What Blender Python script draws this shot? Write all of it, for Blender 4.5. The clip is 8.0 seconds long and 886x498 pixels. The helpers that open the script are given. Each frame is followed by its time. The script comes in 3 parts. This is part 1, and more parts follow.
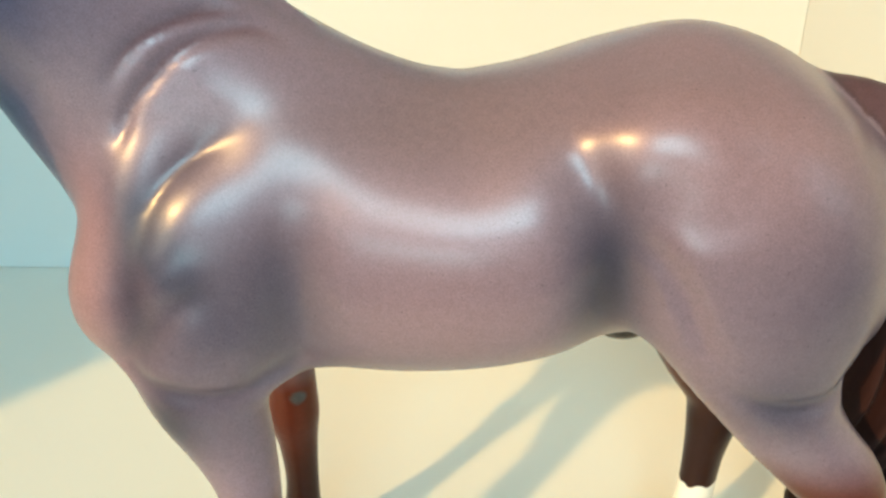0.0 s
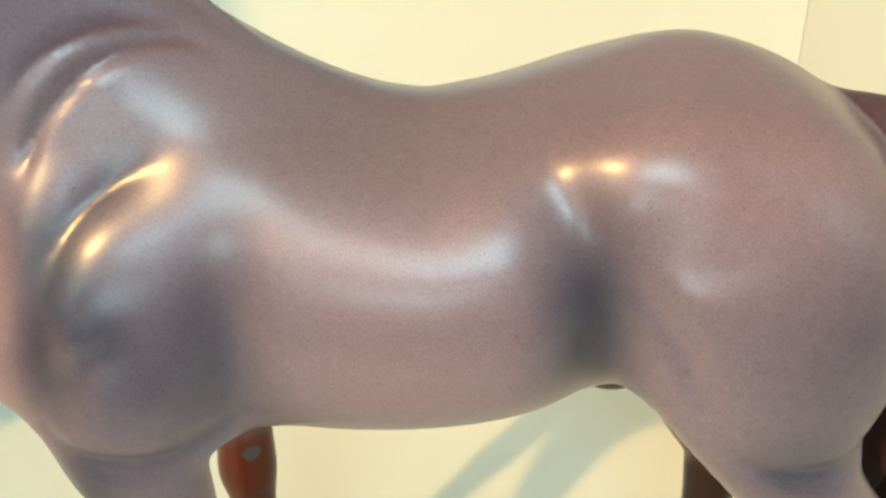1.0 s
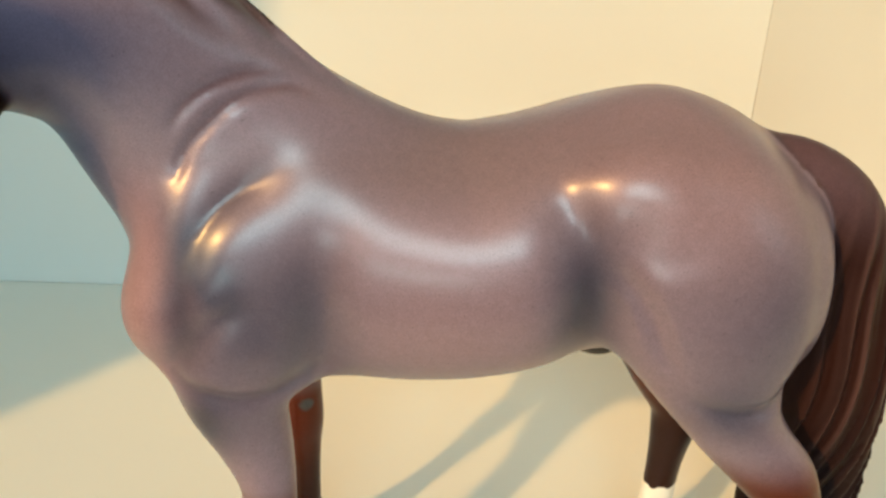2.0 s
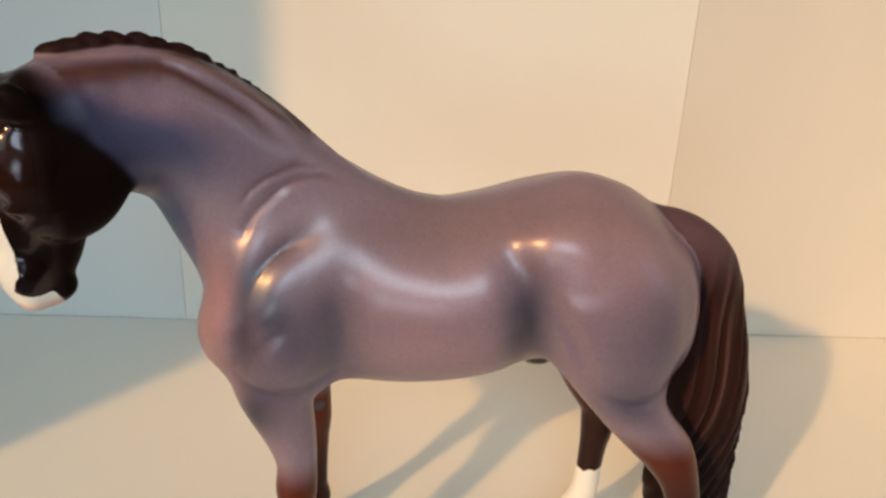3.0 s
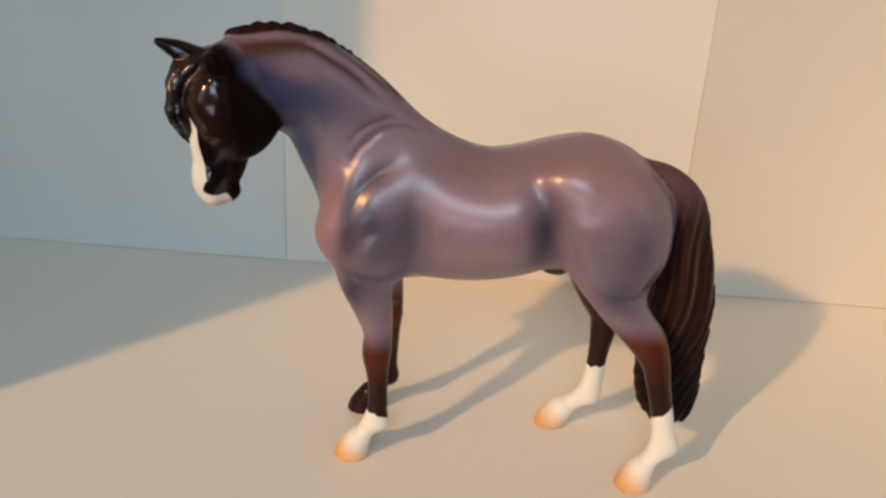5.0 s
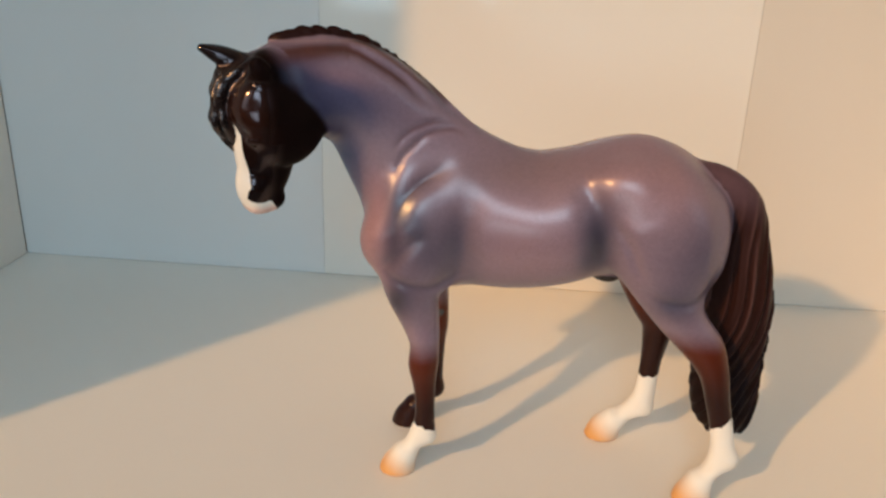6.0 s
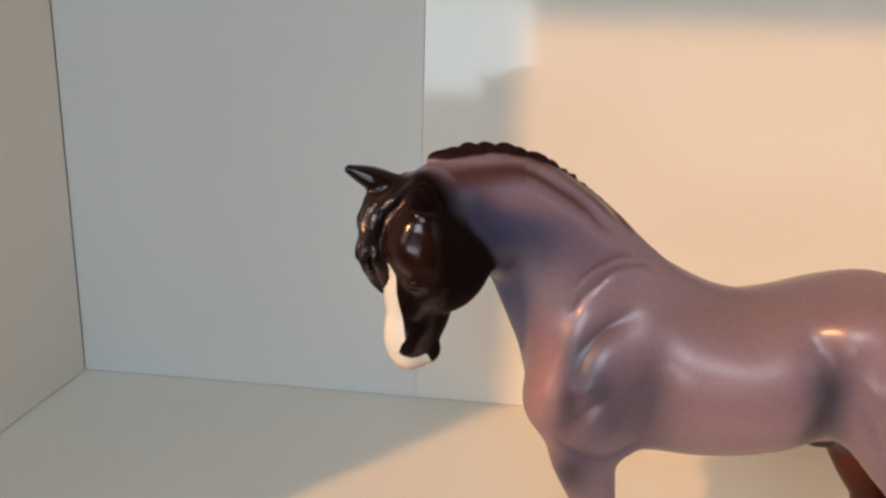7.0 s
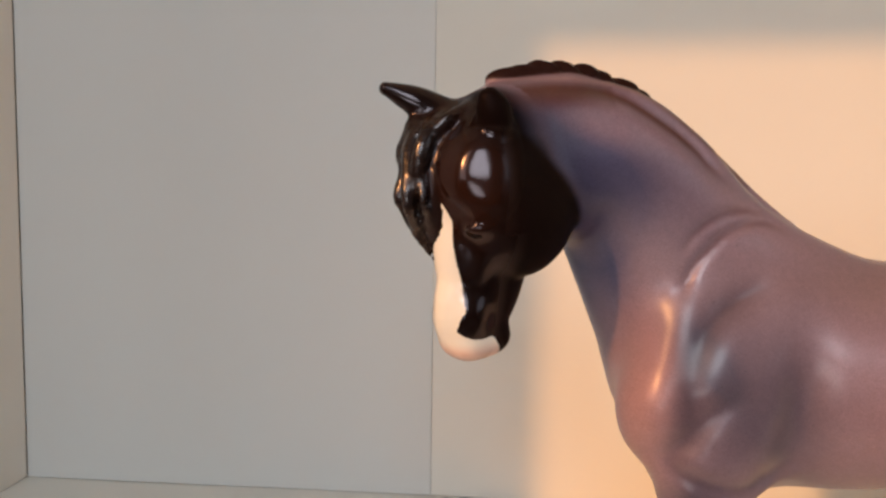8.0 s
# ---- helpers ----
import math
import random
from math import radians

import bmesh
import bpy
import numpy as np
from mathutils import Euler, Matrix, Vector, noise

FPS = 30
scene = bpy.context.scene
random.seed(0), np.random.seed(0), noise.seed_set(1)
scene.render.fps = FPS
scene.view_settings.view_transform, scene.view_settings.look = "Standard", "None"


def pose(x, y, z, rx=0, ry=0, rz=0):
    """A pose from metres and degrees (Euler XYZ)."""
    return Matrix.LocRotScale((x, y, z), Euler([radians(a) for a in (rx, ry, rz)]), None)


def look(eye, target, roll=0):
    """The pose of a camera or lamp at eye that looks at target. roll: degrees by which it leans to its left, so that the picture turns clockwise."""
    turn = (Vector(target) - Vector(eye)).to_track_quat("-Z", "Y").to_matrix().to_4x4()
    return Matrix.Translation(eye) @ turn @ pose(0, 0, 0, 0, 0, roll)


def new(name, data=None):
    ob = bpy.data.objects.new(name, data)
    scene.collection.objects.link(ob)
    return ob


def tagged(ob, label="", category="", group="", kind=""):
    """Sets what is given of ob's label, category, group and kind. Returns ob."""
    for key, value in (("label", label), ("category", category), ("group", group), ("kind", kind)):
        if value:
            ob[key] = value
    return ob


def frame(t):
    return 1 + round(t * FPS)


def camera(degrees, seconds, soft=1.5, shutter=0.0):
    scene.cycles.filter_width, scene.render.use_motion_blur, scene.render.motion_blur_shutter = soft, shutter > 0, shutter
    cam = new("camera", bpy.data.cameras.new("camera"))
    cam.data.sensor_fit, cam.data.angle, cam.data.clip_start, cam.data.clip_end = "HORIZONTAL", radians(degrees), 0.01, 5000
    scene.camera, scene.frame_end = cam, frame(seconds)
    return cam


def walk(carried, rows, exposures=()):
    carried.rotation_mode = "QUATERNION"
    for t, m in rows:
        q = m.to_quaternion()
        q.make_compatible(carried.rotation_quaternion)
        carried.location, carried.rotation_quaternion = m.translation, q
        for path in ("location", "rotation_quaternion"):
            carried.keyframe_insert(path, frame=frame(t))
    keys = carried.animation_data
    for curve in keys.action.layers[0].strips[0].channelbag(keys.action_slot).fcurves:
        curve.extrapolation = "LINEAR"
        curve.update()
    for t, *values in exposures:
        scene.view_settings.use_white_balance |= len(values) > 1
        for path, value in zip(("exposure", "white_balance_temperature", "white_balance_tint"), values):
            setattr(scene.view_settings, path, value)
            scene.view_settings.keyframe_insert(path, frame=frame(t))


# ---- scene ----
cam = camera(56.33, 8.0, soft=2.6)
PATH = [
    (0, (0.0072, -0.184, 0.2301), (-0.0905, 1.6015, -0.6659), -0.76),
    (0.5, (0.0073, -0.1611, 0.2219), (-0.093, 1.6249, -0.6725), -0.66),
    (1, (0.0124, -0.1603, 0.2229), (-0.0692, 1.6489, -0.6255), -0.76),
    (1.5, (0.0033, -0.188, 0.2473), (-0.0569, 1.6215, -0.6025), -0.19),
    (1.7, (0.0006, -0.1979, 0.2424), (-0.0438, 1.6098, -0.6122), 0.52),
    (2.8, (-0.0053, -0.2728, 0.2757), (0.0399, 1.5644, -0.5133), 2.55),
    (3, (-0.0076, -0.2955, 0.2842), (0.0562, 1.5519, -0.4794), 2.52),
    (3.5, (-0.0104, -0.3436, 0.296), (0.0966, 1.5038, -0.4628), 2.64),
    (4, (0.0189, -0.3824, 0.3274), (0.0458, 1.4502, -0.4733), 2.28),
    (4.5, (0.0248, -0.4161, 0.3102), (-0.0228, 1.4134, -0.4964), 3.67),
    (4.7, (0.0132, -0.4278, 0.3043), (-0.0531, 1.4096, -0.4827), 3.82),
    (5.8, (-0.0045, -0.4236, 0.2854), (-0.172, 1.4334, -0.4382), 1.72),
    (6, (-0.0079, -0.4197, 0.2873), (-0.1778, 1.4386, -0.4324), 1.87),
    (6.5, (-0.0432, -0.3977, 0.3012), (-0.2511, 1.4749, -0.3698), 1.91),
    (7, (-0.0854, -0.3463, 0.2908), (-0.3128, 1.5646, -0.2538), 1.75),
    (7.5, (-0.1186, -0.289, 0.2293), (-0.3243, 1.676, -0.0813), 1.39),
    (8, (-0.1203, -0.2793, 0.2067), (-0.2972, 1.7056, 0.0369), 0.70),
]
EXPOSURE = [
    (0.0, 0.28, 6150, -17), (0.5, 0.28, 6050, -24), (1.0, 0.22, 6400, -22), (1.5, 0.08, 7000, -20), (1.7, 0.05, 7150, -16), (2.8, -0.24, 6900, 3), (3.5, -0.41, 6800, 8), (4.5, -0.50, 6780, 9),
    (6.0, -0.44, 6750, 8), (6.5, -0.38, 6700, 11), (7.0, -0.34, 7500, 16), (7.5, -0.31, 8150, 20), (8.0, -0.33, 8350, 24),
]
walk(cam, [(t, look(eye, target, roll)) for t, eye, target, roll in PATH], EXPOSURE)


# ---- world, daylight and sun ----
SUN_AZ, SUN_EL = (-0.627, -0.779), 30.0
world = bpy.data.worlds.new("daylight")
scene.world = world
world.use_nodes = True
sky = world.node_tree.nodes.new("ShaderNodeTexSky")
sky.sky_type = "NISHITA"
sky.sun_disc = False
sky.sun_elevation = radians(SUN_EL)
sky.sun_rotation = math.atan2(SUN_AZ[0], SUN_AZ[1])
backing = world.node_tree.nodes["Background"]
backing.inputs["Strength"].default_value = 0.08
world.node_tree.links.new(sky.outputs[0], backing.inputs["Color"])

sun_data = bpy.data.lights.new("sun", "SUN")
sun_data.energy = 2.8
sun_data.angle = radians(2.0)
sun_data.color = (1.0, 0.53, 0.20)
sun = new("sun", sun_data)
ce = math.cos(radians(SUN_EL))
sun.matrix_world = look((SUN_AZ[0] * ce * 3, SUN_AZ[1] * ce * 3, math.sin(radians(SUN_EL)) * 3), (0, 0, 0))

# daylight in the openings of the room's south windows: x range, z range, radiance
WINDOWS = ((-2.55, -0.97, 0.50, 2.40, 1.35), (-0.72, -0.14, 0.01, 0.38, 8.0), (-0.48, 0.26, 0.87, 1.85, 12.2))
# unseen east opening, added as weak fill: y range, z range, radiance
EAST_FILL = (-1.95, -0.85, 0.60, 2.05, 1.4)
for side, (w0, w1, wz0, wz1, bright) in [("south", w) for w in WINDOWS] + [("east", EAST_FILL)]:
    area = bpy.data.lights.new("window_and_fill_light", "AREA")
    area.shape = "RECTANGLE"
    area.size, area.size_y = w1 - w0 - 0.02, wz1 - wz0 - 0.02
    area.energy = bright * math.pi * area.size * area.size_y
    area.color = (0.58, 0.82, 1.0)
    lamp = new("window_and_fill_light", area)
    mid_w, mid_z = (w0 + w1) / 2, (wz0 + wz1) / 2
    if side == "south":
        lamp.matrix_world = look((mid_w, -2.17, mid_z), (mid_w, 0, mid_z))
    else:
        lamp.matrix_world = look((2.17, mid_w, mid_z), (0, mid_w, mid_z))


# ---- materials ----
def paint(name, color, rough, bump=0.02, scale=300.0, vary=0.04, spec=0.5):
    m = bpy.data.materials.new(name)
    m.use_nodes = True
    nt = m.node_tree
    b = nt.nodes["Principled BSDF"]
    co = nt.nodes.new("ShaderNodeTexCoord")
    n1 = nt.nodes.new("ShaderNodeTexNoise")
    n1.inputs["Scale"].default_value = 7.0
    n1.inputs["Detail"].default_value = 6.0
    n2 = nt.nodes.new("ShaderNodeTexNoise")
    n2.inputs["Scale"].default_value = scale
    n2.inputs["Detail"].default_value = 3.0
    for n in (n1, n2):
        nt.links.new(co.outputs["Object"], n.inputs["Vector"])
    ramp = nt.nodes.new("ShaderNodeMapRange")
    ramp.inputs[3].default_value, ramp.inputs[4].default_value = 1 - vary, 1 + vary
    nt.links.new(n1.outputs[0], ramp.inputs[0])
    mul = nt.nodes.new("ShaderNodeVectorMath")
    mul.operation = "SCALE"
    mul.inputs[0].default_value = color
    nt.links.new(ramp.outputs[0], mul.inputs["Scale"])
    nt.links.new(mul.outputs[0], b.inputs["Base Color"])
    rr = nt.nodes.new("ShaderNodeMapRange")
    rr.inputs[3].default_value, rr.inputs[4].default_value = rough * 0.9, rough * 1.1
    nt.links.new(n2.outputs[0], rr.inputs[0])
    nt.links.new(rr.outputs[0], b.inputs["Roughness"])
    bp = nt.nodes.new("ShaderNodeBump")
    bp.inputs["Strength"].default_value = bump
    bp.inputs["Distance"].default_value = 0.001
    nt.links.new(n2.outputs[0], bp.inputs["Height"])
    nt.links.new(bp.outputs[0], b.inputs["Normal"])
    b.inputs["Specular IOR Level"].default_value = spec
    return m


MELAMINE = paint("white_melamine", (0.84, 0.82, 0.77), 0.42, 0.008, 900, 0.02)
BACK_CREAM = paint("cream_satin_board", (0.69, 0.65, 0.59), 0.12, 0.003, 500, 0.02, 0.32)
BACK_MATT = paint("white_matt_board", (0.71, 0.72, 0.72), 0.62, 0.008, 700, 0.02, 0.3)
BACK_GLOSS = paint("white_satin_board", (0.80, 0.78, 0.735), 0.08, 0.003, 500, 0.02, 0.5)
GAP = paint("board_core", (0.45, 0.43, 0.40), 0.8)
ROOM = paint("room_wall_paint", (0.30, 0.26, 0.22), 0.8, 0.05, 120, 0.05)
# unseen floor, kept pale to bounce some light up from below
ROOM_FLOOR = paint("unseen_room_floor", (0.32, 0.29, 0.26), 0.85, 0.2, 400, 0.12)


# ---- mesh helpers ----
def mesh_of(bm, name, material):
    me = bpy.data.meshes.new(name)
    bm.normal_update()
    bm.to_mesh(me)
    bm.free()
    me.materials.append(material)
    return me


def box_bm(x0, x1, y0, y1, z0, z1, bevel=0.0):
    bm = bmesh.new()
    bmesh.ops.create_cube(bm, size=1.0)
    for v in bm.verts:
        v.co = Vector((x0 + (v.co.x + 0.5) * (x1 - x0), y0 + (v.co.y + 0.5) * (y1 - y0), z0 + (v.co.z + 0.5) * (z1 - z0)))
    if bevel:
        bmesh.ops.bevel(bm, geom=bm.edges[:], offset=bevel, segments=2, affect="EDGES", profile=0.5)
    return bm


def board(name, x0, x1, y0, y1, z0, z1, material, bevel=0.0, label="", category="", kind="structure"):
    ob = new(name, mesh_of(box_bm(x0, x1, y0, y1, z0, z1, bevel), name, material))
    return tagged(ob, label, category, "", kind)


def part(name, bm, material, parent, label=""):
    ob = new(name, mesh_of(bm, name, material))
    ob.parent = parent
    return tagged(ob, label)


# ---- the open cabinet ----
LEFT, RIGHT, FRONT, BACK, TOP = -0.4499, 0.445, -0.186, 0.2433, 0.607
SEAM_A, SEAM_B = -0.1730, 0.1661
board("floor", LEFT - 0.018, RIGHT + 0.018, FRONT, BACK + 0.0050, -0.018, 0.0, MELAMINE, 0.0006,
      "off-white melamine shelf board, smooth and clean", "shelf floor")
board("wall_left", LEFT - 0.018, LEFT, FRONT, BACK - 0.0004, 0.0004, TOP - 0.001, MELAMINE, 0.0006,
      "off-white melamine side board of the cabinet", "wall")
board("wall_right", RIGHT, RIGHT + 0.018, FRONT, BACK - 0.0004, 0.0004, TOP - 0.001, MELAMINE, 0.0006,
      "off-white melamine side board of the cabinet", "wall")
board("ceiling", LEFT - 0.018, RIGHT + 0.018, FRONT, BACK, TOP, TOP + 0.018, MELAMINE, 0.0006,
      "off-white melamine top board of the cabinet", "ceiling")
back = board("wall_back", LEFT - 0.018, RIGHT + 0.018, BACK + 0.006, BACK + 0.014, -0.018, TOP + 0.018, GAP, 0.0,
             "back of the cabinet made of three white upright panels", "wall")
part("panel", box_bm(LEFT + 0.0003, SEAM_A - 0.0001, BACK, BACK + 0.0055, 0.0004, TOP - 0.001, 0.0003), BACK_MATT, back, "matt white panel")
part("panel", box_bm(SEAM_A + 0.0001, SEAM_B - 0.0001, BACK, BACK + 0.0055, 0.0004, TOP - 0.001, 0.0003), BACK_GLOSS, back, "satin white panel")
part("panel", box_bm(SEAM_B + 0.0001, RIGHT - 0.0012, BACK, BACK + 0.0055, 0.0004, TOP - 0.001, 0.0003), BACK_CREAM, back, "satin cream panel")

board("cabinet_base", LEFT - 0.018, RIGHT + 0.018, FRONT + 0.004, BACK + 0.014, -0.85, -0.0185, MELAMINE, 0.001,
      "off-white melamine lower body of the cabinet", "cabinet")

# ---- the unseen room, added to close the place and hold the windows ----
RX0, RX1, RY0, RY1, RZ0, RZ1 = -2.9, 2.2, -2.2, 0.30, -0.85, 2.55
board("room_floor", RX0, RX1, RY0, RY1, RZ0 - 0.05, RZ0, ROOM_FLOOR, 0, "pale floor added to the unseen room", "floor")
board("room_ceiling", RX0, RX1, RY0, RY1, RZ1, RZ1 + 0.05, ROOM, 0, "pale ceiling of the room", "ceiling")
board("room_wall_west", RX0 - 0.1, RX0, RY0, RY1, RZ0, RZ1, ROOM, 0, "plain beige wall of the room", "wall")
e0, e1, ez0, ez1, _ = EAST_FILL
for a, b, c, d in ((RY0, e0, RZ0, RZ1), (e1, RY1, RZ0, RZ1), (e0, e1, RZ0, ez0), (e0, e1, ez1, RZ1)):
    board("room_wall_east", RX1, RX1 + 0.1, a, b, c, d, ROOM, 0, "plain beige wall round the added east opening", "wall")
board("room_wall_north", RX0, RX1, RY1, RY1 + 0.1, RZ0, RZ1, ROOM, 0, "plain beige wall of the room", "wall")
cut_x = sorted({RX0, RX1, *(w[0] for w in WINDOWS), *(w[1] for w in WINDOWS)})
for a, b in zip(cut_x[:-1], cut_x[1:]):
    holes = sorted((w[2], w[3]) for w in WINDOWS if w[0] <= a and w[1] >= b)
    low = RZ0
    for c, d in holes + [(RZ1, RZ1)]:
        board("room_wall_south", a, b, RY0 - 0.06, RY0, low, c, ROOM, 0, "plain beige wall round the windows", "wall")
        low = d


# ---- the horse figurine: a smooth field, then one mesh ----
STEP = 0.0009
GX = np.arange(-0.160, 0.146, STEP, dtype=np.float32)
GY = np.arange(-0.088, 0.050, STEP, dtype=np.float32)
GZ = np.arange(-0.0055, 0.258, STEP, dtype=np.float32)
FAR = np.float32(0.05)


def blank():
    return np.full((len(GX), len(GY), len(GZ)), FAR, dtype=np.float32)


def window(lo, hi):
    s = []
    for g, a, b in zip((GX, GY, GZ), lo, hi):
        i = int(np.searchsorted(g, a))
        j = int(np.searchsorted(g, b))
        s.append(slice(max(i, 0), max(j, i + 1)))
    return tuple(s)


def smin(a, b, k):
    h = np.maximum(k - np.abs(a - b), 0) / k
    return np.minimum(a, b) - h * h * k * 0.25


def spline(rows, n):
    p = np.array(rows, dtype=np.float64)
    q = np.vstack([2 * p[0] - p[1], p, 2 * p[-1] - p[-2]])
    out = []
    for i in range(1, len(q) - 2):
        for u in np.arange(n) / n:
            out.append(0.5 * (2 * q[i] + (q[i + 1] - q[i - 1]) * u + (2 * q[i - 1] - 5 * q[i] + 4 * q[i + 1] - q[i + 2]) * u * u
                              + (3 * q[i] - q[i - 1] - 3 * q[i + 1] + q[i + 2]) * u ** 3))
    out.append(p[-1])
    return np.array(out)


def tube(field, rows, side=(0, 1, 0), k=0.008, n=5, cap=0.6):
    """rows of x, y, z, half-depth, half-width; side is the direction of the width."""
    s = spline(rows, n)
    m = max(s[:, 3].max(), s[:, 4].max()) + 0.012
    sl = window(s[:, :3].min(0) - m, s[:, :3].max(0) + m)
    x, y, z = np.meshgrid(GX[sl[0]], GY[sl[1]], GZ[sl[2]], indexing="ij", sparse=True)
    best = None
    side = np.array(side, dtype=np.float64)
    for p, q in zip(s[:-1], s[1:]):
        d = q[:3] - p[:3]
        ln = np.linalg.norm(d)
        if ln < 1e-7:
            continue
        t = d / ln
        lat = side - t * side.dot(t)
        lat /= np.linalg.norm(lat)
        nor = np.cross(t, lat)
        vx, vy, vz = x - np.float32(p[0]), y - np.float32(p[1]), z - np.float32(p[2])
        along = vx * np.float32(t[0]) + vy * np.float32(t[1]) + vz * np.float32(t[2])
        u = np.clip(along / np.float32(ln), 0, 1)
        over = along - u * np.float32(ln)
        a = np.float32(p[3]) + u * np.float32(q[3] - p[3])
        b = np.float32(p[4]) + u * np.float32(q[4] - p[4])
        c = np.minimum(a, b) * np.float32(cap)
        vl = (vx * np.float32(lat[0]) + vy * np.float32(lat[1]) + vz * np.float32(lat[2])) / b
        vn = (vx * np.float32(nor[0]) + vy * np.float32(nor[1]) + vz * np.float32(nor[2])) / a
        vo = over / c
        k0 = np.sqrt(vl * vl + vn * vn + vo * vo)
        k1 = np.sqrt((vl / b) ** 2 + (vn / a) ** 2 + (vo / c) ** 2) + np.float32(1e-6)
        f = k0 * (k0 - 1) / k1
        best = f if best is None else np.minimum(best, f)
    best = np.minimum(best, FAR)
    field[sl] = smin(field[sl], best, np.float32(k))


def blob(field, c, r, turn=(0, 0, 0), k=0.008):
    m = max(r) + 0.012
    sl = window(np.array(c) - m, np.array(c) + m)
    x, y, z = np.meshgrid(GX[sl[0]] - np.float32(c[0]), GY[sl[1]] - np.float32(c[1]), GZ[sl[2]] - np.float32(c[2]), indexing="ij", sparse=True)
    e = np.array(Euler([radians(v) for v in turn]).to_matrix()).T.astype(np.float32)
    v = [(e[i][0] * x + e[i][1] * y + e[i][2] * z) / np.float32(r[i]) for i in range(3)]
    k0 = np.sqrt(v[0] ** 2 + v[1] ** 2 + v[2] ** 2)
    k1 = np.sqrt((v[0] / np.float32(r[0])) ** 2 + (v[1] / np.float32(r[1])) ** 2 + (v[2] / np.float32(r[2])) ** 2) + np.float32(1e-6)
    field[sl] = smin(field[sl], k0 * (k0 - 1) / k1, np.float32(k))


def crease(field, rows, depth, width, sign=0, n=5):
    """Sinks (or, with a negative depth, raises) the flank along a line in x, z; rows of x, z, strength. sign: -1 the near side only, 0 both."""
    s = spline(rows, n)
    lo, hi = s[:, :2].min(0) - 3 * width, s[:, :2].max(0) + 3 * width
    sl = window((lo[0], GY[0], lo[1]), (hi[0], GY[-1], hi[1]))
    x, z = np.meshgrid(GX[sl[0]], GZ[sl[2]], indexing="ij")
    best = np.zeros_like(x)
    for p, q in zip(s[:-1], s[1:]):
        d = q[:2] - p[:2]
        u = np.clip(((x - p[0]) * d[0] + (z - p[1]) * d[1]) / max(d.dot(d), 1e-12), 0, 1)
        g = np.exp(-((x - p[0] - u * d[0]) ** 2 + (z - p[1] - u * d[1]) ** 2) / width ** 2) * (p[2] + u * (q[2] - p[2]))
        best = np.maximum(best, g)
    y = GY[sl[1]]
    edge = np.clip((np.abs(y) - 0.006) / 0.010, 0, 1)
    if sign < 0:
        edge = edge * (y < 0)
    field[sl] += (np.float32(depth) * best[:, None, :] * edge[None, :, None]).astype(np.float32)


body = blank()
# trunk
tube(body, [(-0.057, 0, 0.146, 0.031, 0.028), (-0.050, 0, 0.145, 0.041, 0.033), (-0.030, 0, 0.1485, 0.0415, 0.0345),
            (-0.006, 0, 0.1457, 0.0385, 0.036), (0.013, 0, 0.1457, 0.0363, 0.037), (0.030, 0, 0.1505, 0.0352, 0.0365),
            (0.047, 0, 0.1560, 0.0352, 0.0350), (0.062, 0, 0.1560, 0.0365, 0.0350), (0.077, 0, 0.1530, 0.0335, 0.0305),
            (0.090, 0, 0.1500, 0.0260, 0.0240)], k=0.004, n=6)
# withers
tube(body, [(-0.0420, -0.0040, 0.1870, 0.0080, 0.0080), (-0.0200, -0.0030, 0.1840, 0.0080, 0.0080), (0.0000, -0.0020, 0.1765, 0.0075, 0.0085), (0.0200, 0.0, 0.1720, 0.0070, 0.0090)], k=0.012, n=5)
# neck
tube(body, [(-0.1120, -0.0400, 0.2205, 0.0180, 0.0120), (-0.1015, -0.034, 0.2172, 0.0243, 0.0135), (-0.0860, -0.026, 0.2140, 0.0272, 0.0145), (-0.0742, -0.017, 0.2050, 0.0284, 0.0170),
            (-0.0640, -0.009, 0.1900, 0.0305, 0.0200), (-0.0545, -0.003, 0.1740, 0.0345, 0.0240), (-0.0450, 0.0, 0.1560, 0.0380, 0.0280)], k=0.014, n=18)
for s in (-1, 1):
    # breast, shoulder, haunch
    blob(body, (-0.0635 + s * 0.0005, s * 0.0205, 0.1368), (0.0150, 0.0138, 0.0192), (0, 10, 0), k=0.008)
    blob(body, (-0.0480, s * 0.0230, 0.1420), (0.0190, 0.0135, 0.0330), (0, -22, 0), k=0.010)
    blob(body, (-0.0490, s * 0.0240, 0.1285), (0.0155, 0.0130, 0.0130), k=0.007)
    blob(body, (0.0760, s * 0.0175, 0.1455), (0.0285, 0.0205, 0.0360), (0, -14, 0), k=0.012)
    blob(body, (0.0540, s * 0.0232, 0.1740), (0.0140, 0.0085, 0.0105), k=0.010)
# nape
tube(body, [(-0.1250, -0.0400, 0.2265, 0.0060, 0.0080), (-0.1150, -0.0375, 0.2310, 0.0068, 0.0085), (-0.1050, -0.0345, 0.2330, 0.0070, 0.0085), (-0.0950, -0.0300, 0.2325, 0.0070, 0.0085)], k=0.010, n=8)
